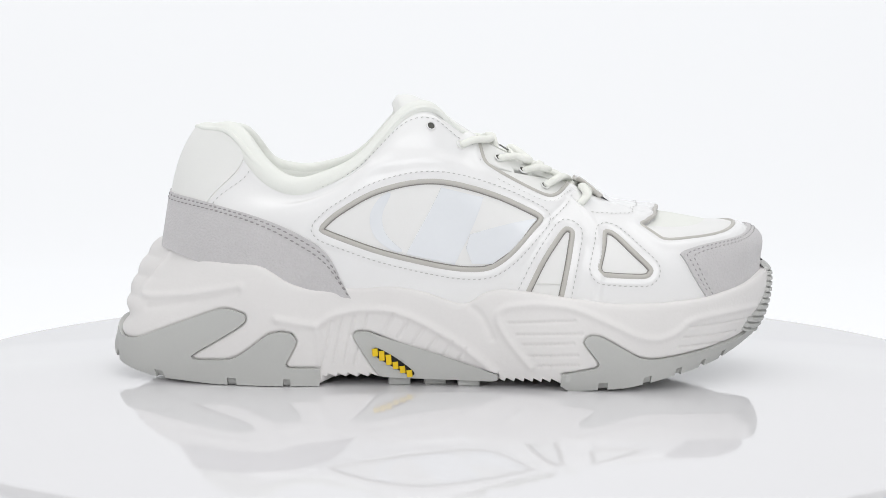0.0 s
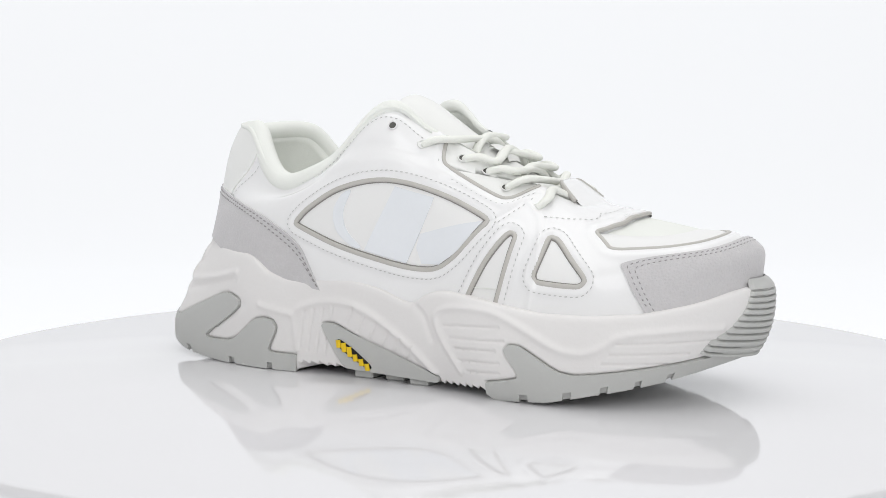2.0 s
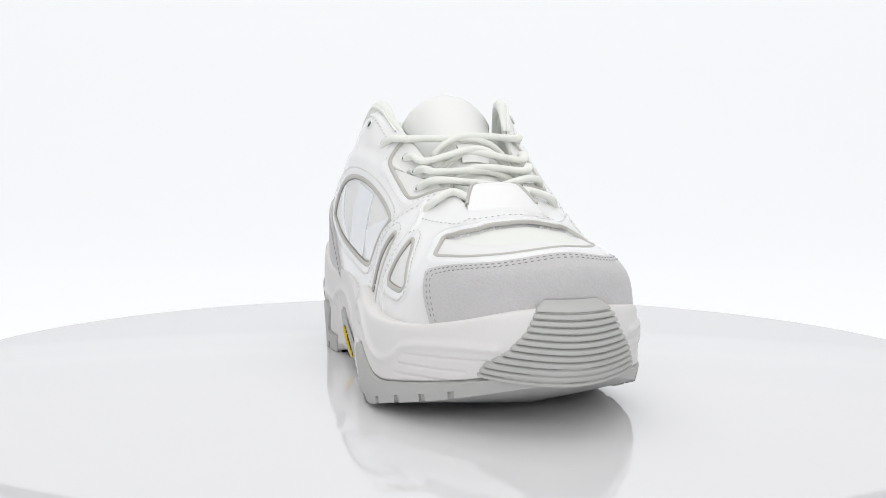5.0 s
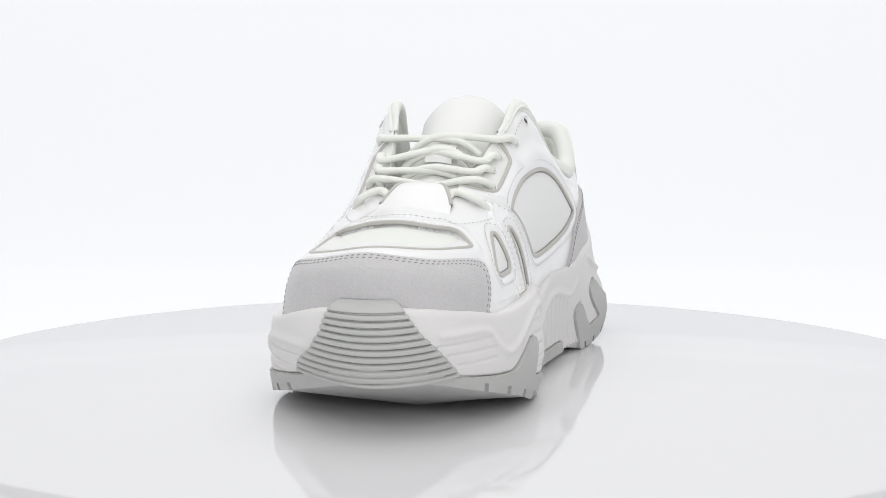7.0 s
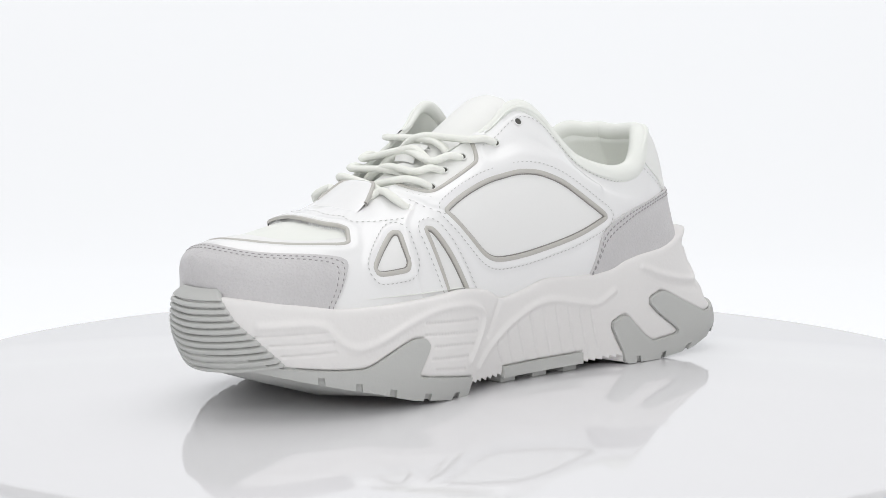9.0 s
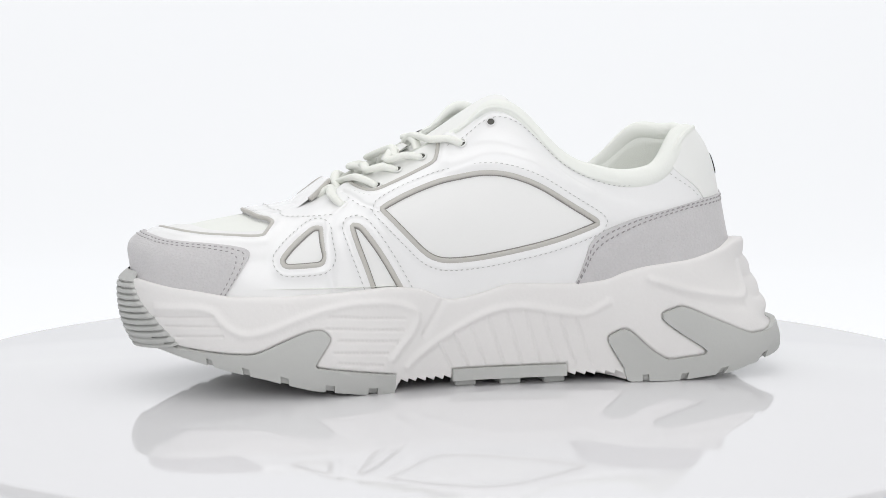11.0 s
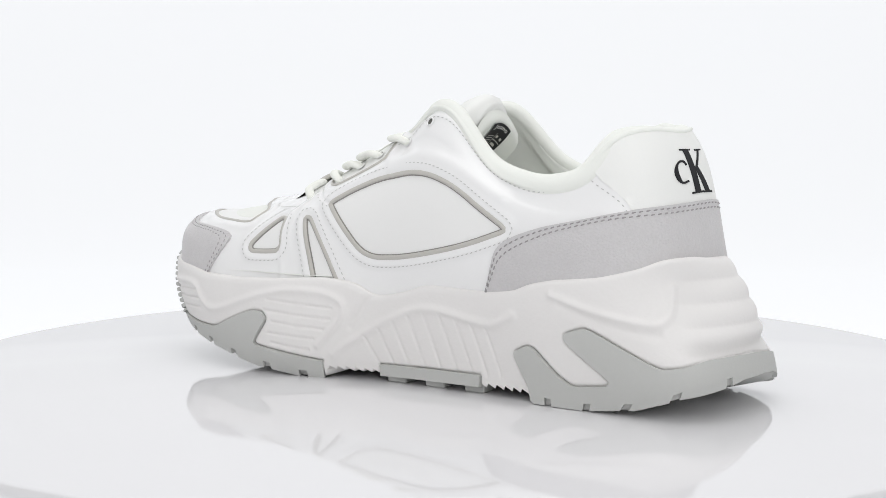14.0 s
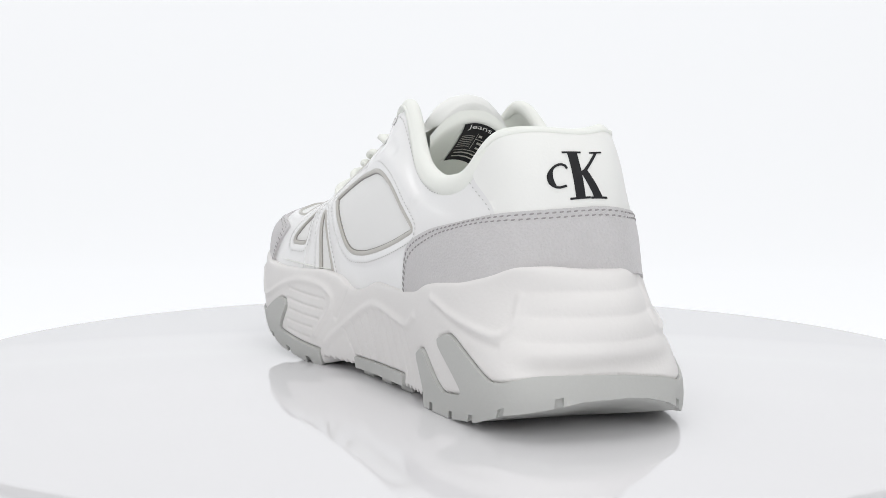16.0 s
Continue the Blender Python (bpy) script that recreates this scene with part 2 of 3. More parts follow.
def spline(pts, n):
    """A smooth open curve through the points."""
    pts = np.asarray(pts, float)
    ext = np.vstack([2 * pts[0] - pts[1], pts, 2 * pts[-1] - pts[-2]])
    s = np.linspace(0, len(pts) - 1 - 1e-9, n)
    i = s.astype(int)
    f = (s - i)[:, None]
    a, b, c, d = (ext[i + k] for k in range(4))
    return b + 0.5 * f * (c - a + f * (2 * a - 5 * b + 4 * c - d + f * (3 * (b - c) + d - a)))


def tube(name, pts, wide, high, mat, parent, label="", n=60, sides=12, up=(0, 0, 1), taper=True):
    """A cord of oval section through the points."""
    c = spline(pts, n)
    t = np.gradient(c, axis=0)
    t /= np.linalg.norm(t, axis=1, keepdims=True)
    b = np.cross(t, np.array(up, float))
    b /= np.maximum(np.linalg.norm(b, axis=1, keepdims=True), 1e-9)
    u = np.cross(b, t)
    k = np.ones(n)
    if taper:
        k[0] = k[-1] = 0.55
        k[1] = k[-2] = 0.9
    a = np.linspace(0, 2 * math.pi, sides, endpoint=False)
    v = c[:, None] + k[:, None, None] * (b[:, None] * (wide * np.cos(a))[None, :, None] + u[:, None] * (high * np.sin(a))[None, :, None])
    f = [[i * sides + j, i * sides + (j + 1) % sides, (i + 1) * sides + (j + 1) % sides, (i + 1) * sides + j] for i in range(n - 1) for j in range(sides)]
    f += [list(range(sides)), list(range((n - 1) * sides, n * sides))[::-1]]
    return mesh(name, v.reshape(-1, 3), f, mat, parent, label)


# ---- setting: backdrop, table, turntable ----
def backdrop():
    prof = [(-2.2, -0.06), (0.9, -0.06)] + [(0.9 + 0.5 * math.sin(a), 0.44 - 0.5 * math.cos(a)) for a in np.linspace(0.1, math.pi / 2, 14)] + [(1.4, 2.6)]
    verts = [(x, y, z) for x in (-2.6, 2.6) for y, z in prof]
    return tagged(mesh("backdrop", verts, grid_faces(2, len(prof), False), PAPER), "smooth white paper sweep of the light tent, with added glow", "backdrop", kind="structure")


def turntable(r=0.249):
    tt = tagged(new("turntable"), "round glossy white acrylic turntable under the shoe", "turntable")
    prof = [(0.0, 0.0), (r - 0.004, 0.0), (r - 0.0012, -0.0008), (r, -0.003), (r, -0.010), (r - 0.002, -0.012), (r - 0.03, -0.012)]
    n = 160
    verts = [(q * math.cos(a), q * math.sin(a), z) for a in np.linspace(0, 2 * math.pi, n, endpoint=False) for q, z in prof]
    mesh("platter", verts, grid_faces(n, len(prof), True), DISC, tt)
    prof = [(r - 0.05, -0.0125), (r - 0.045, -0.02), (r - 0.045, -0.058), (0.02, -0.058)]
    verts = [(q * math.cos(a), q * math.sin(a), z) for a in np.linspace(0, 2 * math.pi, 96, endpoint=False) for q, z in prof]
    mesh("base", verts, grid_faces(96, len(prof), True), GLOSS, tt)
    return tt


backdrop()
table = turntable()

# ---- the shoe ----
shoe = tagged(new("trainer"), "chunky white trainer with grey suede overlays, standing on a turntable", "shoe")

# outlines on the upper, in (p, v)
SIDE_OUT = chaikin(line("6.36 0.340; 6.30 0.440; 6.14 0.530; 5.85 0.580; 5.50 0.620; 5.09 0.645; 4.64 0.625; 4.26 0.560; 4.30 0.515; 4.39 0.455; 4.66 0.280; 4.89 0.190; 5.19 0.185; 5.64 0.245; 6.03 0.295; 6.33 0.325"))
SIDE_IN = chaikin(line("13.84 0.650; 13.56 0.700; 13.18 0.715; 12.74 0.690; 12.31 0.635; 12.01 0.570; 11.78 0.455; 11.66 0.370; 11.78 0.350; 12.34 0.290; 12.78 0.240; 13.07 0.235; 13.25 0.275; 13.51 0.425; 13.78 0.605"))
SLOT_OUT = chaikin(line("4.00 .505; 3.93 .49; 4.00 .35; 4.16 -.04; 4.62 -.04; 4.34 .245; 4.07 .465"), cut=0.16)
SLOT_IN = chaikin(line("14.15 .575; 14.03 .545; 13.74 .305; 13.35 -.04; 13.75 -.04; 13.90 .20; 14.05 .42"), cut=0.16)
TRI_OUT = chaikin(line("3.53 .56; 3.42 .56; 3.24 .41; 3.00 .265; 3.07 .21; 3.38 .20; 3.66 .195; 3.70 .235; 3.62 .39"), cut=0.16)
TRI_IN = chaikin(line("14.62 .645; 14.50 .62; 14.44 .48; 14.38 .345; 14.43 .295; 14.65 .305; 14.89 .32; 14.94 .385; 14.77 .535"), cut=0.16)
VAMP = chaikin(line("-1.85 .695; -2.66 .66; -2.62 .74; -2.5 .82; -2.0 .865; -.86 .895; .3 .897; 1.1 .892; 2.2 .83; 2.84 .745; 2.76 .65; 2.68 .565; 2.0 .597; 1.2 .64; .2 .672; -.8 .70"), cut=0.18)
STAY_OUT = line("4.77 1.0; 4.80 .835; 4.67 .81; 4.3 .765; 4.09 .745; 3.95 .78; 3.65 .92; 3.42 1.0")
STAY_IN = line("13.24 1.0; 13.25 .855; 13.36 .842; 13.7 .825; 13.95 .815; 14.1 .845; 14.35 .94; 14.5 1.0")
WINDOWS = (SIDE_OUT, SIDE_IN, SLOT_OUT, SLOT_IN, TRI_OUT, TRI_IN, VAMP)


def smoothstep(a, b, x):
    t = np.clip((x - a) / (b - a), 0, 1)
    return t * t * (3 - 2 * t)


def toe_sink(flat):
    """The toe panel dives under the lip behind it."""
    return -0.0006 - 0.0034 * smoothstep(0.70, 0.86, flat[..., 1])


def upper_shell():
    """The glossy moulded shell, sunk inside its windows and swollen round them."""
    n, m = 1080, 120
    p, v = np.meshgrid(np.linspace(0, 18, n, endpoint=False), np.linspace(0, 1, m), indexing="ij")
    x, nn = upper_at(p, v), normal_at(upper_at, p, v)
    nn = np.nan_to_num(nn)
    d = np.zeros(p.shape)
    for w in WINDOWS:
        e = near(upper_at, w, True, p, v, x, 0.012)
        pp = np.where(p > 9, p - 18, p) if w is VAMP else p
        i = inside(w, pp, v)
        deep = 0.0008 - toe_sink(np.stack([pp, v], -1)) if w is VAMP else 0.0013
        d -= np.where(i, deep * smoothstep(0.0, 0.0012, e), 0)
        d += np.where(i, 0, 0.0006 * np.exp(-((e - 0.0032) / 0.0022) ** 2))
    for s in (STAY_OUT, STAY_IN):
        i = inside(np.vstack([s, [[s[-1, 0], 1.1], [s[0, 0], 1.1]]]), p, v)
        e = near(upper_at, s, False, p, v, x, 0.012)
        d -= np.where(i, 0.0011 * smoothstep(0.0, 0.001, e), 0)
        d += np.where(i, 0, 0.0006 * np.exp(-((e - 0.003) / 0.0022) ** 2))
    # moulded folds under the ankle and lapped seams
    for path, amp, wide in ((line("6.65 0.930; 6.38 0.750; 6.01 0.665; 5.70 0.690; 5.22 0.740; 4.85 0.740"), 0.0008, 0.0036), (line("13.06 0.795; 12.46 0.740; 12.00 0.680; 11.71 0.645; 11.50 0.610"), 0.0011, 0.0032),
                            (line("6.3 .80; 5.9 .76; 5.5 .78; 5.1 .81"), -0.0004, 0.003), (line("12.9 .85; 12.4 .82; 12.0 .75"), -0.0004, 0.003),
                            (line("4.3 .505; 3.95 .70; 3.74 .835; 3.5 .93"), -0.0005, 0.0009), (line("13.76 .615; 14.05 .72; 14.26 .835; 14.5 .93"), -0.0005, 0.0009),
                            (line("3.74 .80; 3.62 .70; 3.64 .55; 3.67 .225; 3.7 .05"), 0.0006, 0.0015), (line("14.28 .80; 14.45 .68; 14.40 .5; 14.3 .1"), 0.0006, 0.0015)):
        e = near(upper_at, chaikin(path, False), False, p, v, x, 0.012)
        d += amp * np.exp(-(e / wide) ** 2)
    ankle = smoothstep(5.2, 5.6, p) * (1 - smoothstep(12.4, 12.8, p)) * smoothstep(0.84, 0.92, v)
    d = d * (1 - ankle) - 0.0010 * ankle * smoothstep(0.93, 0.96, v)
    x = x + nn * d[..., None]
    return mesh("upper", x.reshape(-1, 3), grid_faces(n, m, True), GLOSS, shoe, "glossy white moulded synthetic upper")


upper = upper_shell()


def lining():
    """Inner walls, set in by the padding, down to the insole."""
    n, m = 360, 40
    p, v = np.meshgrid(np.linspace(0, 18, n, endpoint=False), np.linspace(0.05, 1, m), indexing="ij")
    pad = 0.0022 + 0.0070 * smoothstep(5.4, 7.0, p) * (1 - smoothstep(11.0, 12.6, p)) * (1 - 0.35 * smoothstep(0.9, 1, v))
    x = upper_at(p, v) - np.nan_to_num(normal_at(upper_at, p, v)) * pad[..., None]
    x = np.concatenate([x, upper_at(p[:, -1:], v[:, -1:])], 1)
    mesh("lining", x.reshape(-1, 3), grid_faces(n, m + 1, True), LINING, shoe, "greenish white textile lining")
    a = ring_at(UPPER[0], np.linspace(0, 18, 120, endpoint=False)) * [0.97, 0.97, 1]
    a[:, 2] = np.maximum(a[:, 2] + 0.004, 0.045)
    mesh("insole", list(a) + [a.mean(0)], [(i, (i + 1) % 120, 120) for i in range(120)], LINING, shoe, "white textile insole")


lining()


def collar():
    """The padded roll round the ankle opening."""
    n, s = 240, 14
    p = np.linspace(4.9, 13.1, n)
    x = upper_at(p, np.ones(n))
    t = np.gradient(x, axis=0)
    t /= np.linalg.norm(t, axis=1, keepdims=True)
    out = np.nan_to_num(normal_at(upper_at, p, np.full(n, 0.97)))
    up = np.cross(t, out)
    up *= np.sign(up[:, 2:3])
    thick = 0.0010 + 0.0022 * smoothstep(4.9, 6.2, p) * (1 - smoothstep(11.8, 13.1, p)) + 0.0012 * smoothstep(6.2, 7.4, p) * (1 - smoothstep(10.6, 11.8, p))
    a = np.linspace(0, 2 * math.pi, s, endpoint=False)
    inset = 0.62 + 0.28 * smoothstep(7.2, 7.7, p) * (1 - smoothstep(10.0, 10.5, p))
    c = x - out * (thick * inset)[:, None] - up * (1.15 * thick - 0.0032)[:, None].clip(0.0006)
    v = c[:, None] + thick[:, None, None] * (out[:, None] * np.cos(a)[None, :, None] + 1.15 * up[:, None] * np.sin(a)[None, :, None])
    f = [[i * s + j, i * s + (j + 1) % s, (i + 1) * s + (j + 1) % s, (i + 1) * s + j] for i in range(n - 1) for j in range(s)]
    mesh("collar_padding", v.reshape(-1, 3), f, LINING, shoe, "soft ivory padded collar edge")


collar()
band("collar_facing", upper_at, np.stack([np.linspace(5.0, 13.0, 200), np.full(200, 0.972)], 1), False, (0.0002, 0.0012, 0.0028, 0.0016, 0.0010, 0.0010, 0.0016, 0.0028, 0.0012, 0.0002), 0.0012, LINING, shoe, "soft ivory collar facing", lift=0.0001)

# overlays of suede and leather
HEEL_TOP = line("6.09 .05; 6.12 .13; 6.2 .21; 6.34 .255; 6.66 .30; 7.0 .33; 7.39 .355; 7.92 .365; 8.47 .355; 9 .35; 9.46 .353; 10.16 .375; 10.6 .393; 11.1 .372; 11.3 .365; 11.68 .325; 11.84 .28; 11.93 .175; 11.97 .07; 11.97 .0")
patch("heel_counter", upper_at, np.vstack([chaikin(HEEL_TOP, False), [[6.09, 0.0]]]), 0.0013, 0.0016, SUEDE, shoe, "pale grey suede heel overlay")
patch("heel_tab", upper_at, np.vstack([chaikin(line("7.56 .36; 7.54 .58; 7.53 .80; 7.525 .945"), False), line("7.9 .962; 8.4 .965; 9 .965; 9.6 .965; 10.1 .962"), chaikin(line("10.375 .945; 10.37 .80; 10.34 .6; 10.29 .385"), False), line("9.8 .345; 9 .335; 8.2 .345")]),
      0.0006, 0.0009, LEATHER, shoe, "cream white leather heel tab")
patch("toe_cap", upper_at, np.vstack([chaikin(line("-2.1 .0; -2.1 .05; -2.45 .28; -2.62 .46; -2.45 .525; -1.76 .57; -1.4 .575; -.8 .58; .15 .60; .80 .56; 1.4 .53; 1.9 .49; 2.54 .415; 2.48 .36; 2.31 .19; 2.08 .03; 2.06 .0"), False)]),
      0.0012, 0.0015, SUEDE, shoe, "pale grey suede toe overlay")

# windows: recessed panels and grey piping round them
for nm, w, mat, lab in (("side_panel", SIDE_OUT, PANEL, "white panel with pearly shapes"), ("side_panel", SIDE_IN, PANEL, ""), ("slot_panel", SLOT_OUT, PANEL, ""), ("slot_panel", SLOT_IN, PANEL, ""),
                        ("triangle_panel", TRI_OUT, PANEL, ""), ("triangle_panel", TRI_IN, PANEL, ""), ("toe_panel", VAMP, PANEL, "smooth white toe panel")):
    pan = patch(nm, upper_at, w, toe_sink if w is VAMP else -0.0006, 0.0006, mat, shoe, lab, steps=(0.06, 0.03))
    band("piping", upper_at, w, True, 0.0009 if w is VAMP else 0.0011, 0.0008, TRIM, pan, "warm grey moulded piping", lift=-0.0003)
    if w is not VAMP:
        # dark strip paints in the shadow where panel meets piping
        band("inner_shade", upper_at, offset(upper_at, w, -0.0012), True, 0.0003, 0.0003, GAP_SHADE, pan, "dark strip painted as the recess's shadow", lift=-0.0005)
    else:
        lip = offset(upper_at, w, -0.0012)
        # dark strip drawn as the shade below the lip
        band("lip_shade", upper_at, lip[lip[:, 1] > 0.85], False, 0.0008, 0.0008, GAP_SHADE, pan, "dark strip painted as shade under the stiff lip", lift=-0.0030)
for s, nm in ((STAY_OUT, "eyestay"), (STAY_IN, "eyestay")):
    pl = patch(nm, upper_at, np.vstack([chaikin(s, False), [[s[-1, 0], 0.999], [s[0, 0], 0.999]]])[1:-1], -0.0004, 0.0006, LEATHER, shoe, "ivory leather eyestay")
    band("piping", upper_at, chaikin(s, False), False, 0.0009, 0.0009, TRIM, pl, "grey moulded piping", lift=-0.0002)

# pearly shapes on the outer panel
for o in ("5.393 .597; 4.903 .597; 5.2 .2115; 5.583 .2615", "5.074 .371; 4.333 .5315; 4.623 .3165; 4.863 .2215; 5.053 .2165; 5.105 .2965"):
    patch("film_shape", upper_at, line(o), -0.0002, 0.0004, PEARL, shoe, "faint pearly film shape", steps=(0.05, 0.03))
patch("film_shape", upper_at, chaikin(line("5.88 0.550; 5.99 0.520; 6.00 0.435; 5.88 0.335; 5.69 0.270; 5.59 0.270; 5.79 0.350; 5.89 0.440")), -0.0002, 0.0004, PEARL, shoe, "faint pearly film shape", steps=(0.05, 0.03))

# heel mark: plain black shapes
mark = patch("heel_mark", upper_at, line("9.28 .77; 9.155 .77; 9.145 .415; 9.27 .415"), 0.0009, 0.0003, BLACK, shoe, "black printed mark of plain shapes")
band("mark_ring", upper_at, chaikin(line("9.33 .635; 9.35 .668; 9.42 .675; 9.52 .64; 9.57 .58; 9.55 .52; 9.47 .493; 9.37 .505"), False), False, 0.00045, 0.0003, BLACK, mark, lift=0.0008)
for o in ("9.345 .78; 9.345 .766; 9.095 .766; 9.095 .78", "9.345 .419; 9.345 .405; 9.07 .405; 9.07 .419",
          "8.86 .765; 8.80 .765; 9.13 .575; 9.17 .588", "8.95 .775; 8.95 .762; 8.71 .762; 8.71 .775", "9.16 .605; 9.08 .635; 8.85 .415; 9.01 .415", "9.06 .417; 9.06 .403; 8.75 .403; 8.75 .417"):
    patch("mark_bar", upper_at, line(o), 0.0009, 0.0003, BLACK, mark)
patch("mark_crescent", upper_at, chaikin(line("9.43 .676; 9.52 .645; 9.575 .605; 9.585 .56; 9.56 .515; 9.47 .488; 9.50 .53; 9.515 .58; 9.50 .63")), 0.0009, 0.0003, BLACK, mark)

# seams
stitches("heel_stitching", upper_at, [(chaikin(HEEL_TOP, False)[3:-3] + [0, -0.022], False), (chaikin(HEEL_TOP, False)[3:-3] * [1, 1] + [0, -0.052], False)], THREAD, shoe, lift=0.0013, r=0.00030, gap=0.0027, length=0.0017)
TOE_SEAM = chaikin(line("-2.18 .10; -2.42 .28; -2.52 .44; -2.38 .495; -1.76 .545; -.8 .555; .15 .575; .80 .535; 1.4 .505; 1.9 .465; 2.42 .395; 2.38 .35; 2.22 .19; 2.08 .08"), False)
stitches("toe_stitching", upper_at, [(TOE_SEAM, False), (TOE_SEAM * [0.95, 1] + [0, -0.028], False)], THREAD, shoe, lift=0.0012, r=0.00022)


def above_sole(w):
    """A ring of stitches, opened where it would run below the sole's edge."""
    hid = w[:, 1] < 0.02
    if not hid.any():
        return w, True
    k = next(i for i in range(len(w)) if hid[i - 1] and not hid[i])
    w = np.roll(w, -k, 0)
    return w[w[:, 1] >= 0.02], False


rings = [above_sole(offset(upper_at, w, 0.0040)) for w in (SIDE_OUT, SIDE_IN, TRI_OUT, TRI_IN, SLOT_OUT, SLOT_IN)]
stitches("window_stitching", upper_at, rings, PALE_THREAD, shoe, lift=0.0009)
stitches("collar_stitching", upper_at, [(np.stack([np.linspace(4.9, 7.3, 90), np.full(90, 0.915)], 1), False), (np.stack([np.linspace(10.5, 13.1, 90), np.full(90, 0.915)], 1), False),
         (line("7.5 .915; 7.8 .938; 8.4 .943; 9 .943; 9.6 .943; 10.15 .938; 10.4 .915"), False), (chaikin(line("7.49 .37; 7.47 .58; 7.455 .90"), False), False), (chaikin(line("10.35 .385; 10.40 .6; 10.435 .90"), False), False)], PALE_THREAD, shoe, lift=0.0003)
stitches("lapped_seam_stitching", upper_at, [(chaikin(STAY_OUT * [1, 1] + [0.06, -0.06], False)[4:-4], False), (chaikin(STAY_IN + [-0.06, -0.06], False)[4:-4], False),
         (line("4.2 .52; 3.9 .70; 3.68 .835"), False), (line("13.85 .62; 14.1 .72; 14.32 .835"), False), (line("3.55 .72; 2.96 .82; 1.96 .915; .5 .935; -.5 .935; -1.96 .915; -2.96 .82; -3.55 .72"), False)], PALE_THREAD, shoe, lift=0.0004)

# eyelets, laces and tongue
EYES = ((5.11, 0.88), (4.55, 0.915), (4.25, 0.905), (4.02, 0.845), (3.65, 0.775))
HOLES = [((a, b), (18 - a, b + 0.01)) for a, b in EYES]


def eyelet(pq, r, dark):
    e = np.array([pq])
    c, n = on(upper_at, e, np.array([0.0002 if dark else 0.0001]))[0], normal_at(upper_at, e[:, 0], e[:, 1])[0]
    t = np.cross(n, (0, 0, 1.0))
    t /= np.linalg.norm(t)
    b = np.cross(n, t)
    a = np.linspace(0, 2 * math.pi, 20, endpoint=False)
    v = [c + (t * math.cos(q) + b * math.sin(q)) * k * r + n * h for k, h in ((1.25, 0.0), (1.12, 0.0005), (0.95, 0.0004), (0.9, -0.0002)) for q in a]
    f = [(i * 20 + j, i * 20 + (j + 1) % 20, i * 20 + 20 + (j + 1) % 20, i * 20 + 20 + j) for i in range(3) for j in range(20)]
    ey = mesh("eyelet", v, f, GLOSS if dark else LEATHER, shoe)
    # dark disc in place of an opening, its shade put into the colour
    mesh("hole_shade", v[60:], [list(range(20))], DARK, ey, smooth=False)


for pq in ((5.71, 0.875), (12.29, 0.895)):
    eyelet(pq, 0.0017, True)
for pair in HOLES:
    for pq in pair:
        eyelet(pq, 0.0018, False)


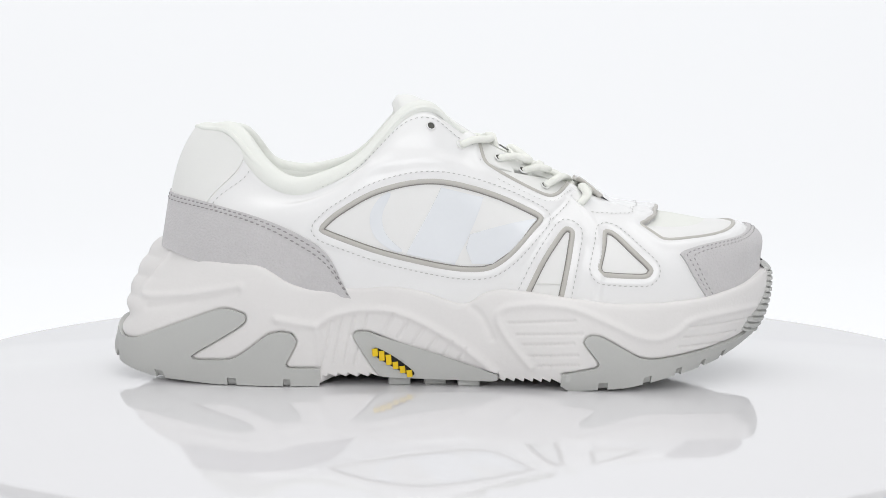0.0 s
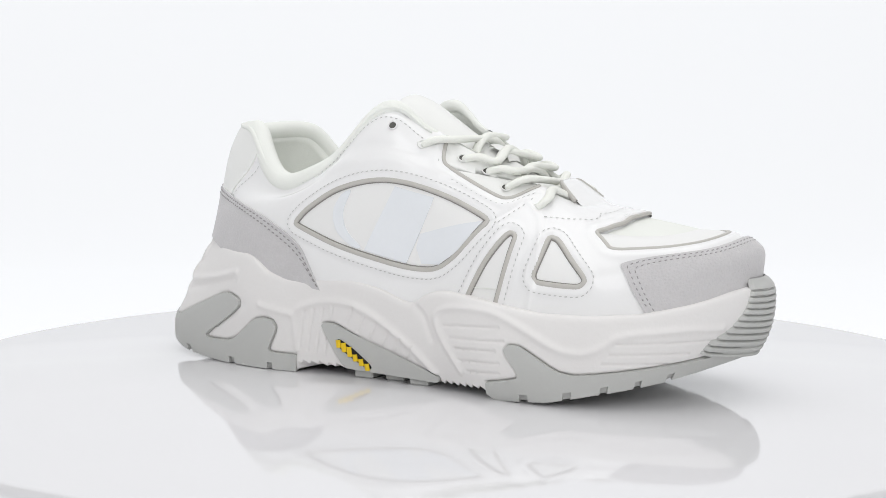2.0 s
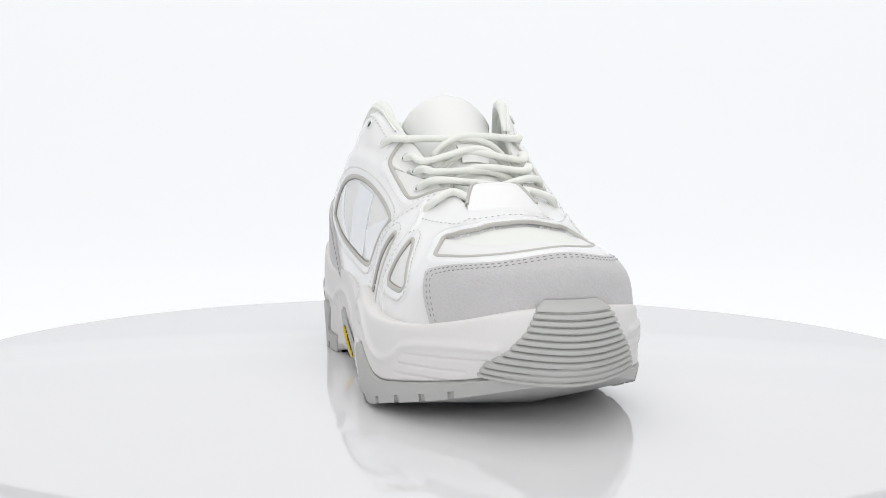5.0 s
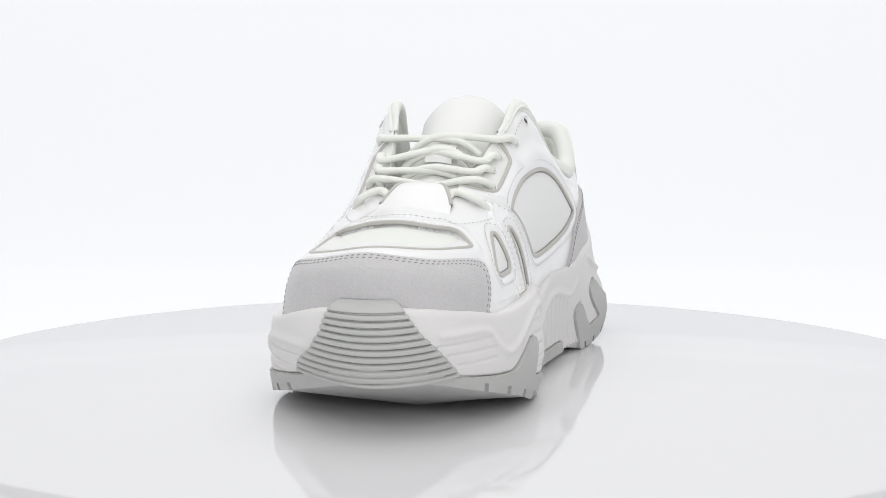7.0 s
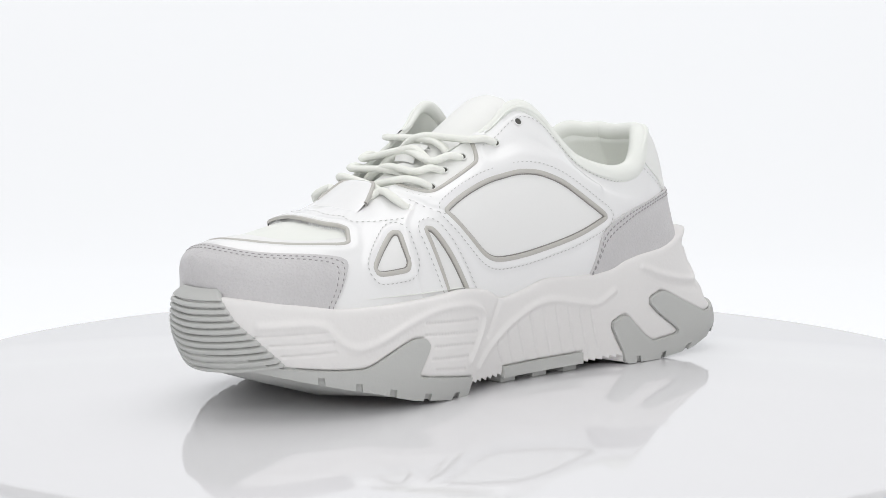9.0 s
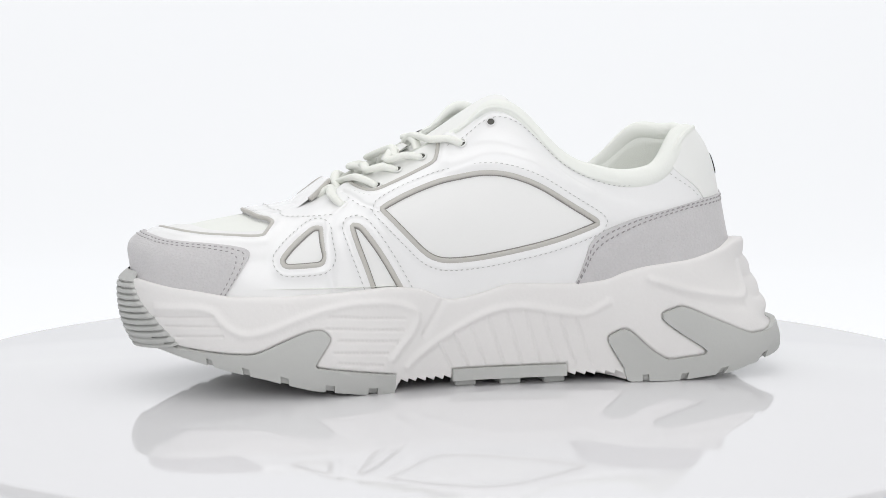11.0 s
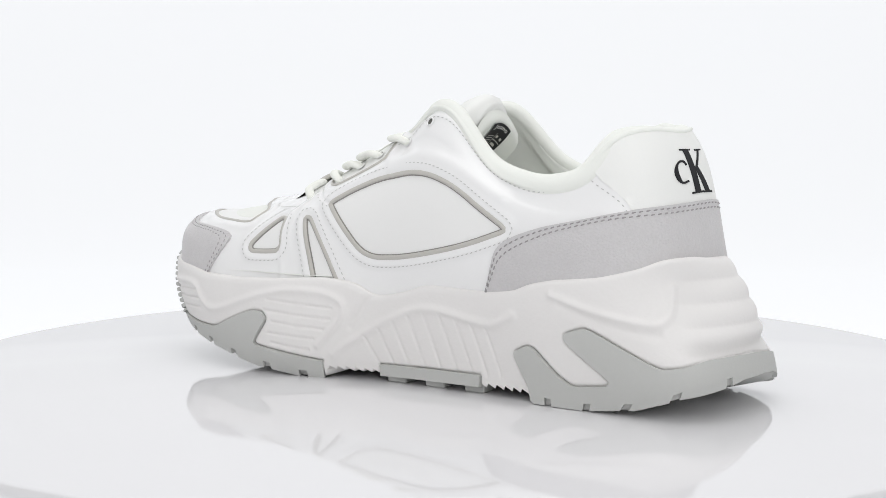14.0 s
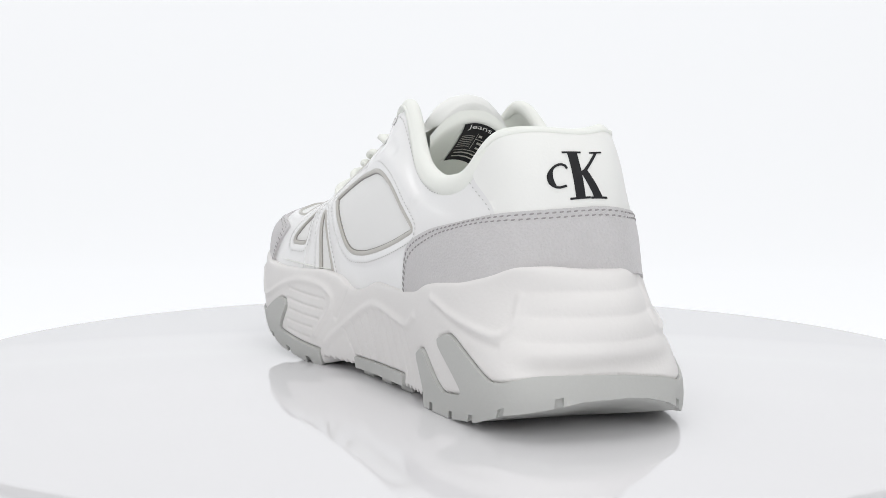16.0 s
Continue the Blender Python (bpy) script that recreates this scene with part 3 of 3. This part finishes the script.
def tongue():
    """A padded tongue, thick and rolled at its top."""
    c = spline([(.088, .002, .070), (.066, .002, .0765), (.045, .002, .0860), (.025, .002, .0965), (.007, .002, .1070), (-.008, .0025, .1160), (-.019, .003, .1212), (-.0265, .003, .1195)], 60)
    half = np.interp(np.linspace(0, 1, 60), (0, 0.3, 0.7, 0.88, 1), (0.015, 0.016, 0.0195, 0.0215, 0.014))
    thick = np.interp(np.linspace(0, 1, 60), (0, 0.5, 0.8, 0.93, 1), (0.002, 0.0025, 0.0042, 0.005, 0.0025))
    s = 28
    t = np.gradient(c, axis=0)
    t /= np.linalg.norm(t, axis=1, keepdims=True)
    u = np.cross(t, (0, -1.0, 0))
    u *= np.sign(u[:, 2:3])
    a = np.linspace(0, 2 * math.pi, s, endpoint=False)
    w, h = np.sign(np.cos(a)) * abs(np.cos(a)) ** 0.7, np.sign(np.sin(a)) * abs(np.sin(a)) ** 0.8
    arch = 0.0105 * (np.abs(w) ** 2)
    v = c[:, None] + np.array([0, 1.0, 0]) * (half[:, None] * w)[..., None] + u[:, None] * (thick[:, None] * h - arch * (half / 0.02)[:, None])[..., None]
    f = [[i * s + j, i * s + (j + 1) % s, (i + 1) * s + (j + 1) % s, (i + 1) * s + j] for i in range(59) for j in range(s)]
    f += [list(range(59 * s, 60 * s))]
    tg = mesh("tongue", v.reshape(-1, 3), f, LEATHER, shoe, "ivory padded tongue")
    # lower back of the tongue, hanging inside the shoe
    back = spline([(-.0262, .003, .1195), (-.0250, .003, .113), (-.014, .003, .103), (.004, .003, .090), (.02, .003, .078)], 30)
    rows = [[(q[0] - 0.003 * (1 - (y / 0.02) ** 2) * math.sin(math.pi * i / 29), q[1] + y, q[2] - 0.0105 * (y / 0.02) ** 2) for y in np.linspace(-0.021, 0.021, 17)] for i, q in enumerate(back)]
    mesh("tongue_lining", np.array(rows).reshape(-1, 3), grid_faces(30, 17, False), LINING, tg, "soft ivory tongue lining")
    # black size label with rows of plain pale bars
    def back_at(k, y):
        q = back[k]
        return Vector((q[0] - 0.003 * (1 - (y / 0.02) ** 2) * math.sin(math.pi * k / 29) - 0.0006, q[1] + y, q[2] - 0.0105 * (y / 0.02) ** 2))
    def label_at(a, b, off=0.0):
        """A place on the label: a runs across, b down it, both from 0 to 1."""
        k, y = 7 + 11 * b, 0.0045 - 0.0165 * a
        i = min(int(k), 28)
        return back_at(i, y).lerp(back_at(i + 1, y), k - i) + Vector((-off, 0, off * 0.6))
    sheet = lambda a0, a1, b0, b1, off, n: [label_at(a, b, off) for b in np.linspace(b0, b1, n) for a in np.linspace(a0, a1, n)]
    lab = mesh("size_label", sheet(0, 1, 0, 1, 0.0, 12), grid_faces(12, 12, False), BLACK, tg, "black size label with white print")
    bars = [(0.06, 0.46, 0.40 + 0.055 * i, 0.415 + 0.055 * i) for i in range(6)] + [(0.58, 0.68, 0.36, 0.42), (0.80, 0.90, 0.36, 0.42), (0.62, 0.84, 0.54, 0.59), (0.66, 0.80, 0.66, 0.70), (0.12, 0.84, 0.82, 0.845), (0.12, 0.84, 0.90, 0.925), (0.52, 0.535, 0.32, 0.74), (0.52, 0.95, 0.47, 0.485), (0.04, 0.95, 0.76, 0.772)]
    for a0, a1, b0, b1 in bars:
        mesh("print_bar", sheet(a0, a1, b0, b1, 0.0003, 4), grid_faces(4, 4, False), TRIM, lab)
    cu = bpy.data.curves.new("word", "FONT")
    cu.body = "Jeans"
    tmp = bpy.data.objects.new("word", cu)
    me = bpy.data.meshes.new_from_object(tmp)
    co = np.array([v.co[:2] for v in me.vertices])
    co = (co - co.min(0)) / (co.max(0) - co.min(0))
    mesh("word", [label_at(0.14 + 0.72 * x, 0.24 - 0.17 * y, 0.0003) for x, y in co], [list(f.vertices) for f in me.polygons], PANEL, lab, smooth=False)
    bpy.data.objects.remove(tmp)
    bpy.data.curves.remove(cu)
    bpy.data.meshes.remove(me)
    # webbing loop that guides the laces
    mesh("lace_loop", [(x, y, z - 14 * y * y) for x, z in ((.031, .0965), (.030, .0990), (.0215, .1040), (.0205, .1025)) for y in np.linspace(-0.0040, 0.0080, 7)], grid_faces(4, 7, False), LEATHER, tg, "ivory lace loop")


tongue()


def toe_guard():
    """The stiff flap at the foot of the laces, with grey edges."""
    rows = spline([(.080, .002, .0766), (.073, .002, .0792), (.066, .002, .0838), (.0582, .002, .0892), (.0572, .002, .0882)], 16)
    half = np.interp(np.linspace(0, 1, 16), (0, .45, .55, .9, 1), (.0165, .0150, .0138, .0070, .0062))
    v = np.array([[(q[0], q[1] + w * h, q[2] - 10 * (w * h) ** 2) for w in np.linspace(-1, 1, 15)] for q, h in zip(rows, half)])
    low = v - [0, 0, 0.0022]
    g = mesh("lace_guard", v.reshape(-1, 3), grid_faces(16, 15, False), GLOSS, shoe, "glossy white flap below the laces")
    for k in (0, 14):
        tube("edge", v[7:, k] - [0, 0, 0.0007], 0.0009, 0.0012, TRIM, g, "grey edge", n=24, taper=False)
    tube("edge", v[-1] - [0, 0, 0.0006], 0.0009, 0.0010, TRIM, g, "grey edge", n=24, up=(1, 0, 0), taper=False)
    mesh("underside", low.reshape(-1, 3), grid_faces(16, 15, False), TRIM, g)


toe_guard()


def laces():
    """Crossed laces: each strand leaves an eyelet, rises over its edge and dives under the other side one row lower."""
    at = [[on(upper_at, np.array([pq]), np.array([0.0004]))[0] for pq in pair] for pair in HOLES]
    mid = [(.0175, .1080), (.0270, .1025), (.0400, .0950), (.0530, .0880), (.0640, .0825)]
    for i in range(5):
        for s in (0, 1):
            a = at[i][s]
            n = normal_at(upper_at, np.array([HOLES[i][s][0]]), np.array([HOLES[i][s][1]]))[0]
            sg = -1 if s == 0 else 1
            mx, mz = mid[i]
            over = 0.0009 if (s + i) % 2 else -0.0009
            pp, vv = HOLES[i][s]
            rise = on(upper_at, np.array([(pp + 0.2 * sg, vv + (1 - vv) * 0.4)]), np.array([0.0024]))[0]
            edge = on(upper_at, np.array([(pp + 0.45 * sg, 0.99)]), np.array([0.0018]))[0]
            pts = [a - n * 0.0012, rise, edge]
            if i < 4:
                e = at[i + 1][1 - s]
                pts += [(mx * 0.85 + e[0] * 0.15, 0.002, mz - 0.0012 + over * 0.8), (mx * 0.6 + e[0] * 0.4, -sg * 0.0100 + 0.002, mz - 0.0040 + over * 0.4), (mx * 0.4 + e[0] * 0.6, -sg * 0.0165 + 0.002, mz - 0.0095)]
            else:
                pts += [(mx - 0.001, sg * 0.0105 + 0.002, mz - 0.0012), (mx + 0.001, sg * 0.004 + 0.002, mz - 0.005)]
            tube("lace", pts, 0.0021, 0.0016, LACE, shoe, "ivory cotton lace", n=70)


laces()

# ---- the sole ----
TOP_OUT = line("0 .0485; .35 .0483; .71 .047; 1.46 .0422; 2.14 .0386; 2.9 .0373; 3.54 .0373; 4.04 .0396; 4.5 .0420; 4.78 .0428; 4.93 .0418; 5.03 .0385; 5.1 .0358; 5.2 .0363; 5.47 .0415; 5.76 .0442; 6.11 .0432; 6.45 .0420; 6.69 .0452; 6.84 .0500; 6.97 .0528; 7.29 .0530; 7.7 .0545; 8.1 .0580; 8.5 .0605; 9 .0610")
TOP_IN = line("9 .0610; 9.5 .0615; 10.1 .0605; 10.3 .0575; 10.72 .0535; 11.19 .0515; 11.44 .0492; 11.61 .0455; 11.96 .0442; 12.21 .0446; 12.5 .0450; 12.72 .0409; 12.95 .0383; 13.09 .0385; 13.22 .0422; 13.38 .0439; 13.68 .0449; 14.3 .0432; 15 .0422; 15.7 .0426; 16.31 .0452; 16.94 .0472; 17.46 .0484; 18 .0485")
LOW = line("0 .0215; .38 .0200; 1.0 .0160; 1.75 .0116; 2.81 .0063; 3.36 .0026; 4.03 .001; 4.14 .0035; 4.79 .003; 5.84 .0042; 6.38 .004; 6.4 .001; 7.33 .0012; 7.76 .003; 8.2 .0075; 8.47 .0122; 8.75 .0150; 9 .0160; 9.4 .0158; 10.06 .0102; 10.36 .004; 10.82 .001; 11.38 .001; 11.4 .0036; 13.6 .004; 13.62 .001; 13.93 .001; 14.59 .0043; 15.19 .0095; 16.02 .0145; 17.11 .0205; 18 .0215")
TOP = np.vstack([TOP_OUT, TOP_IN[1:]])


def top_z(p):
    k = np.linspace(0, 18, 721)
    z = np.interp(k, TOP[:, 0], TOP[:, 1])
    z = np.convolve(np.r_[z[-4:-1], z, z[1:4]], np.ones(7) / 7, "valid")
    return np.interp(np.asarray(p) % 18, k, z)


def low_z(p):
    return np.interp(np.asarray(p) % 18, LOW[:, 0], LOW[:, 1])


TEETH = ((4.14, 4.79), (5.84, 6.38), (11.4, 11.97), (12.99, 13.62))
# raised ridges, hollows and fine lines moulded into the foam: path, height, width
RIDGES = [(line(a), h, w) for a, h, w in (
    ("4.47 .0102; 4.74 .0234; 4.83 .0314; 4.74 .0353; 4.47 .0370; 4.04 .0363; 3.66 .0304; 3.27 .0234; 2.98 .0218; 2.67 .0251; 2.5 .0300; 1.54 .0325; .96 .0325", 0.0011, 0.0016),
    ("5.05 .0350; 4.96 .0317; 4.86 .0218", -0.0009, 0.0014),
    ("6.81 .0294; 6.59 .0277; 6.42 .0264; 6.3 .0307; 6.06 .0337; 5.76 .0337; 5.53 .0297; 5.2 .0201; 4.83 .0069", 0.0012, 0.0017),
    ("6.42 .0257; 6.39 .0109", 0.0007, 0.0014),
    ("8.2 .0551; 8.34 .0383; 8.18 .0356; 7.6 .0386; 7.16 .0432", 0.0012, 0.0016),
    ("8.05 .0318; 7.59 .0358; 7.19 .0410", -0.0008, 0.0018),
    ("16.91 .0373; 16 .0380; 15.79 .0310; 15.5 .0264; 15.14 .0280; 14.56 .0353; 14.11 .0389; 13.61 .0383; 13.38 .0343; 13.4 .0277; 13.68 .0148", 0.0011, 0.0016),
    ("13.11 .0380; 13.2 .0314; 13.31 .0241", -0.0009, 0.0014),
    ("13.5 .0110; 13.38 .0155; 12.97 .0261; 12.62 .0340; 12.4 .0350; 12.06 .0317; 11.81 .0300; 11.6 .0356", 0.0012, 0.0017),
    ("11.19 .0455; 10.85 .0409; 10.47 .0373; 10.15 .0356; 9.96 .0412; 9.91 .0505", 0.0012, 0.0016),
    ("11.1 .0420; 10.8 .0372; 10.5 .0340; 10.2 .0325", -0.0007, 0.0018))]
GROOVES = [np.array([(a, b), (c, d)]) for a, b, c, d in [(4.7, .0287, 3.98, .0304), (4.62, .0238, 3.9, .025), (4.55, .0195, 4.0, .0208), (4.49, .0148, 3.95, .0158), (4.38, .0106, 3.95, .0115), (2.49, .0267, 1.07, .0275), (2.58, .0224, 1.4, .0225),
           (2.66, .0185, 1.7, .0185), (14.4, .0337, 13.53, .0317), (14.43, .0290, 13.55, .0267), (14.3, .0240, 13.61, .0221), (14.35, .0190, 13.74, .0175), (14.3, .0145, 13.8, .0125), (17.0, .0333, 15.95, .0345), (16.8, .0297, 15.86, .0305), (16.65, .0255, 15.82, .0265)]]
for i in range(9):
    a = i / 8
    arch = np.interp(13.15 - 1.25 * a, (11.81, 12.06, 12.4, 12.62, 12.97, 13.38), (.0285, .03, .033, .032, .0245, .0145))
    GROOVES.append(np.array([(13.15 - 1.25 * a, arch), (13.0 - 1.27 * a, .0085)]))
for i in range(6):
    a = i / 5
    GROOVES.append(np.array([(5.72 - 0.62 * a, .0318 - .0145 * a), (5.80 - 0.60 * a, .0245 - .0145 * a)]))
    if i < 4:
        GROOVES.append(np.array([(6.28 - 0.11 * i, .0285 + .001 * i), (6.36 - 0.10 * i, .011 - .0005 * i)]))


SOLE_STEP = dict(steps=(0.07, 0.004), scale=150.0)
HEEL_EDGE = line("6.40 .0079; 6.76 .0082; 6.62 .0198; 6.67 .0234; 6.79 .0241; 6.9 .0228; 7.19 .0112; 7.46 .0106; 7.49 .0125; 7.09 .0280; 7.1 .0314; 7.25 .0337; 7.35 .0327; 7.94 .0185; 8.22 .0180; 8.53 .0210; 9 .0235; 9.5 .0242; 9.8 .0238; 10.1 .0208; 10.28 .0201; 10.76 .0320; 10.86 .0333; 11.04 .0304; 11.03 .0274; 10.64 .0135; 10.66 .0112; 10.96 .0092; 11.11 .0132; 11.35 .0228; 11.43 .0238; 11.59 .0201; 11.41 .0069")
FORE_EDGE = line("13.64 .0079; 14.54 .0127; 14.57 .0145; 14.38 .0248; 14.46 .0282; 14.62 .0284; 15.32 .0188; 15.8 .0190; 16.65 .0208; 17.32 .0255; 18 .0262; 18.29 .0255; 19.29 .0191; 20.59 .0148; 21.04 .0135; 21.26 .0148; 21.7 .0241; 21.83 .0241; 21.89 .0214; 21.70 .0125; 21.73 .0102; 22.12 .0073")
PLATE_OUT = chaikin(line("6.08 .0225; 6.04 .0240; 5.91 .0240; 5.24 .0074; 4.80 .0066; 4.80 .0030; 5.19 .0033; 5.71 .0040; 5.84 .0044"), cut=0.15)
PLATE_IN = line("12.99 .0080; 11.97 .0085; 11.97 .0034; 12.99 .0030")


def midsole():
    n, m = 1500, 84
    p, u = np.meshgrid(np.linspace(0, 18, n, endpoint=False), np.linspace(0, 1, m), indexing="ij")
    low = low_z(p)
    for a, b in TEETH:
        k = (p > a) & (p < b)
        low = np.where(k, low + 0.0019 * (((p - a) / 0.098) % 1.0), low)
    z = low + (top_z(p) - low) * u
    x, nn = sole_at(p, z), normal_at(sole_at, p, z)
    d = np.zeros(p.shape)
    for path, h, w in RIDGES:
        e = near(sole_at, chaikin(path, False), False, p, z, x, 0.008, 0.0008)
        d += h * np.exp(-(e / w) ** 2)
    for g in GROOVES:
        e = near(sole_at, g, False, p, z, x, 0.003, 0.0006)
        d -= 0.0007 * np.exp(-(e / 0.00055) ** 2)
    # scalloped ribs round the heel
    rib = smoothstep(7.9, 8.6, p) * (1 - smoothstep(9.7, 10.05, p)) * smoothstep(0.026, 0.031, z)
    d += rib * 0.0010 * (np.abs(np.sin((z - 0.0265) * math.pi / 0.0088)) - 0.5)
    # waist above the flared heel outsole
    d -= 0.0028 * smoothstep(8.0, 8.7, p) * (1 - smoothstep(9.7, 10.2, p)) * np.exp(-((z - 0.0262) / 0.0034) ** 2)
    # the foam is cut back under the rubber, with a fine gap round it
    for path, base, shift in ((chaikin(HEEL_EDGE, False, cut=0.14), ((11.41, -.01), (6.40, -.01)), 0), (chaikin(FORE_EDGE, False, cut=0.15), ((22.12, -.01), (13.64, -.01)), 18), (PLATE_OUT, (), 0), (PLATE_IN, (), 0)):
        pp = np.where(p < 9, p + shift, p)
        shut = np.vstack([path, np.array(base)]) if base else path
        i = inside(shut, pp, z)
        d = np.where(i, -0.0008, d)
        e = near(sole_at, path, not base, p, z, x, 0.004, 0.0006)
        d -= 0.0012 * np.exp(-(e / 0.0006) ** 2)
    # rounded upper lip
    rim = np.clip((top_z(p) - z) / 0.003, 0, 1)
    d -= 0.0012 * (1 - np.sqrt(1 - (1 - rim) ** 2))
    x = x + nn * d[..., None]
    flat = nn[:, -1] * [1, 1, 0]
    flat /= np.linalg.norm(flat, axis=1, keepdims=True)
    t1 = x[:, -1] - flat * 0.0025 + [0, 0, 0.0001]
    t2 = x[:, -1] - flat * 0.010 + [0, 0, -0.001]
    bot = x[:, :1] * [0.9, 0.78, 0] + np.array([0, 0, 1]) * (x[:, :1] * [0, 0, 1] + 0.0012) + [0, 0.0009, 0]
    x = np.concatenate([bot, x, t1[:, None], t2[:, None]], 1)
    f = list(grid_faces(n, m + 3, True))
    verts = x.reshape(-1, 3)
    ob = mesh("midsole", verts, f, FOAM, shoe, "off-white sculpted foam midsole")
    ring = bot[:, 0]
    mesh("underside", list(ring) + [ring.mean(0)], [(i, (i + 1) % n, n) for i in range(n)], RUBBER, ob, smooth=False)
    return ob


mid = midsole()


def notched(a, b, cuts, lift=0.0, step=0.03, deep=0.0032, wide=0.055):
    """The lower edge from a to b along the sole, with square cuts."""
    out, n = [], int(abs(b - a) / step) + 1
    ps = sorted(set(np.round(np.linspace(a, b, n), 4)) | {round(c + s, 4) for c in cuts for s in (-wide, -wide + 1e-3, wide - 1e-3, wide)}, reverse=b < a)
    for p in ps:
        cut = any(abs(p - c) < wide - 5e-4 for c in cuts)
        if any(wide < abs(p - c) < wide * 0.9 for c in cuts):
            continue
        out.append((p, float(low_z(p)) - 0.0008 + (deep if cut else 0.0002 * (len(out) % 2) * (not 7.7 < p < 10.2))))
    return np.array(out)


heel_out = patch("heel_outsole", sole_at, np.vstack([chaikin(HEEL_EDGE, False, cut=0.14), notched(11.39, 6.40, (6.72, 7.2, 7.75, 8.3, 9.6, 10.1, 10.45, 10.8, 11.2), wide=0.035)]), 0.0010, 0.0026, RUBBER, shoe, "grey rubber heel outsole with slots", **SOLE_STEP)
fore_out = patch("forefoot_outsole", sole_at, np.vstack([chaikin(FORE_EDGE, False, cut=0.15), notched(22.13, 13.64, (13.9, 14.4, 14.95, 15.5, 16.1, 19.6, 20.1, 20.6, 21.1, 21.65))]), 0.0010, 0.0026, RUBBER, shoe, "grey rubber forefoot outsole with slots", **SOLE_STEP)
plate = patch("arch_plate", sole_at, PLATE_OUT, 0.0009, 0.0026, RUBBER, shoe, "grey rubber arch plate", **SOLE_STEP)
patch("arch_plate", sole_at, PLATE_IN, 0.0009, 0.0026, RUBBER, shoe, "grey rubber arch plate", **SOLE_STEP)


def tread(p0, p1, name, parent):
    """The outsole's tread face under the shoe, from the edge in to the middle."""
    p = np.linspace(p0, p1, 60)
    z = low_z(p) - 0.0006
    a = on(sole_at, np.stack([p, z], 1), np.full(60, -0.0003))
    mid_x = np.clip(a[:, 0], -0.115, 0.085)
    mid_line = np.stack([mid_x, np.full(60, 0.008), np.full(60, 0.0012)], 1)
    rows = [on(sole_at, np.stack([p, z + 0.0045], 1), np.full(60, -0.0003))]
    for k in np.linspace(0, 1, 9):
        q = a + (mid_line - a) * k
        q[:, 2] = np.maximum(a[:, 2] + (mid_line[:, 2] - a[:, 2]) * k ** 0.9, 0.0004)
        rows.append(q)
    mesh(name, np.stack(rows, 1).reshape(-1, 3), grid_faces(60, 10, False), RUBBER, parent)


tread(6.41, 11.38, "tread", heel_out)
tread(13.65, 22.12, "tread", fore_out)


def lug(x, y, sx, sy, parent):
    bm = bmesh.new()
    bmesh.ops.create_cube(bm, size=1, matrix=Matrix.Translation((x, y, 0.0033)) @ Matrix.Diagonal((sx, sy, 0.0064, 1)))
    bmesh.ops.bevel(bm, geom=bm.edges[:], offset=0.0006, segments=1, affect="EDGES")
    part("tread_lug", bm, RUBBER, parent)


for x, y in ((-0.0235, -0.034), (-0.008, -0.033), (0.0065, -0.037), (-0.037, 0.037), (-0.017, 0.036), (0.003, 0.035)):
    lug(x, y, 0.0095, 0.009, plate)


def toe_bumper():
    """The ribbed grey rubber that wraps up over the toe."""
    z0, z1, rows, cols = 0.0195, 0.0515, 220, 60
    left = ((.0195, .0238, .0304, .0383, .0485, .0515), (1.22, 1.14, .81, .60, .47, .40))
    right = ((.0195, .0221, .0287, .0380, .0485, .0515), (-1.38, -1.31, -1.09, -.76, -.52, -.44))
    zz = np.linspace(z0, z1, rows)
    verts = []
    for z in zz:
        a, b = np.interp(z, *left), np.interp(z, *right)
        p = np.linspace(b, a, cols)
        s = np.linspace(-1, 1, cols)
        sag = z + 0.0030 * s ** 2 * (1 - (z - z0) / (z1 - z0))
        lift = 0.0022 * np.ones(cols)
        k = ((z - z0) / 0.00255) % 1.0
        if z < 0.0480:
            lift -= 0.0020 * math.exp(-((k - 0.5) / 0.14) ** 2)
        edge = np.clip((1 - np.abs(s)) / 0.05, 0, 1)
        lift = lift * np.sqrt(1 - (1 - edge) ** 2) - 0.0004
        if z > 0.0445:
            lift -= ((z - 0.0445) / 0.0070) ** 2 * 0.0042
        verts += list(on(sole_at, np.stack([p, sag], 1), lift))
    mesh("toe_bumper", verts, grid_faces(rows, cols, False), RUBBER, shoe, "ribbed grey rubber toe bumper")


toe_bumper()


def badge():
    """A small yellow badge of slanted bars on the arch plate."""
    base = patch("sole_badge", sole_at, chaikin(line("5.895 .0168; 5.86 .0175; 5.70 .0131; 5.555 .0074; 5.54 .0056; 5.58 .0048; 5.72 .0089; 5.885 .0137")), 0.0012, 0.001, BLACK, shoe, "yellow and black raised sole badge", steps=(0.05, 0.003), scale=150.0)
    for k in range(6):
        p, z = 5.872 - 0.058 * k, 0.0153 - 0.00178 * k
        h = (0.0034, 0.0042, 0.0044, 0.0031, 0.0031, 0.0031)[k]
        band("badge_bar", sole_at, np.array([(p, z - 0.0017), (p + 0.006, z - 0.0017 + h)]), False, 0.00126, 0.0007, YELLOW, base, lift=0.0012, step=0.0004)


badge()


def motions():
    """The turntable carries the shoe round at an even 15.13 degrees a second, clockwise from above."""
    turn = [(0.5 * i, pose(0, 0, 0, 0, 0, 1.585 - 7.565 * i)) for i in range(33)]
    walk(table, turn)
    walk(shoe, [(t, m @ Matrix.Translation((0.0006, 0.0005, 0))) for t, m in turn])


motions()
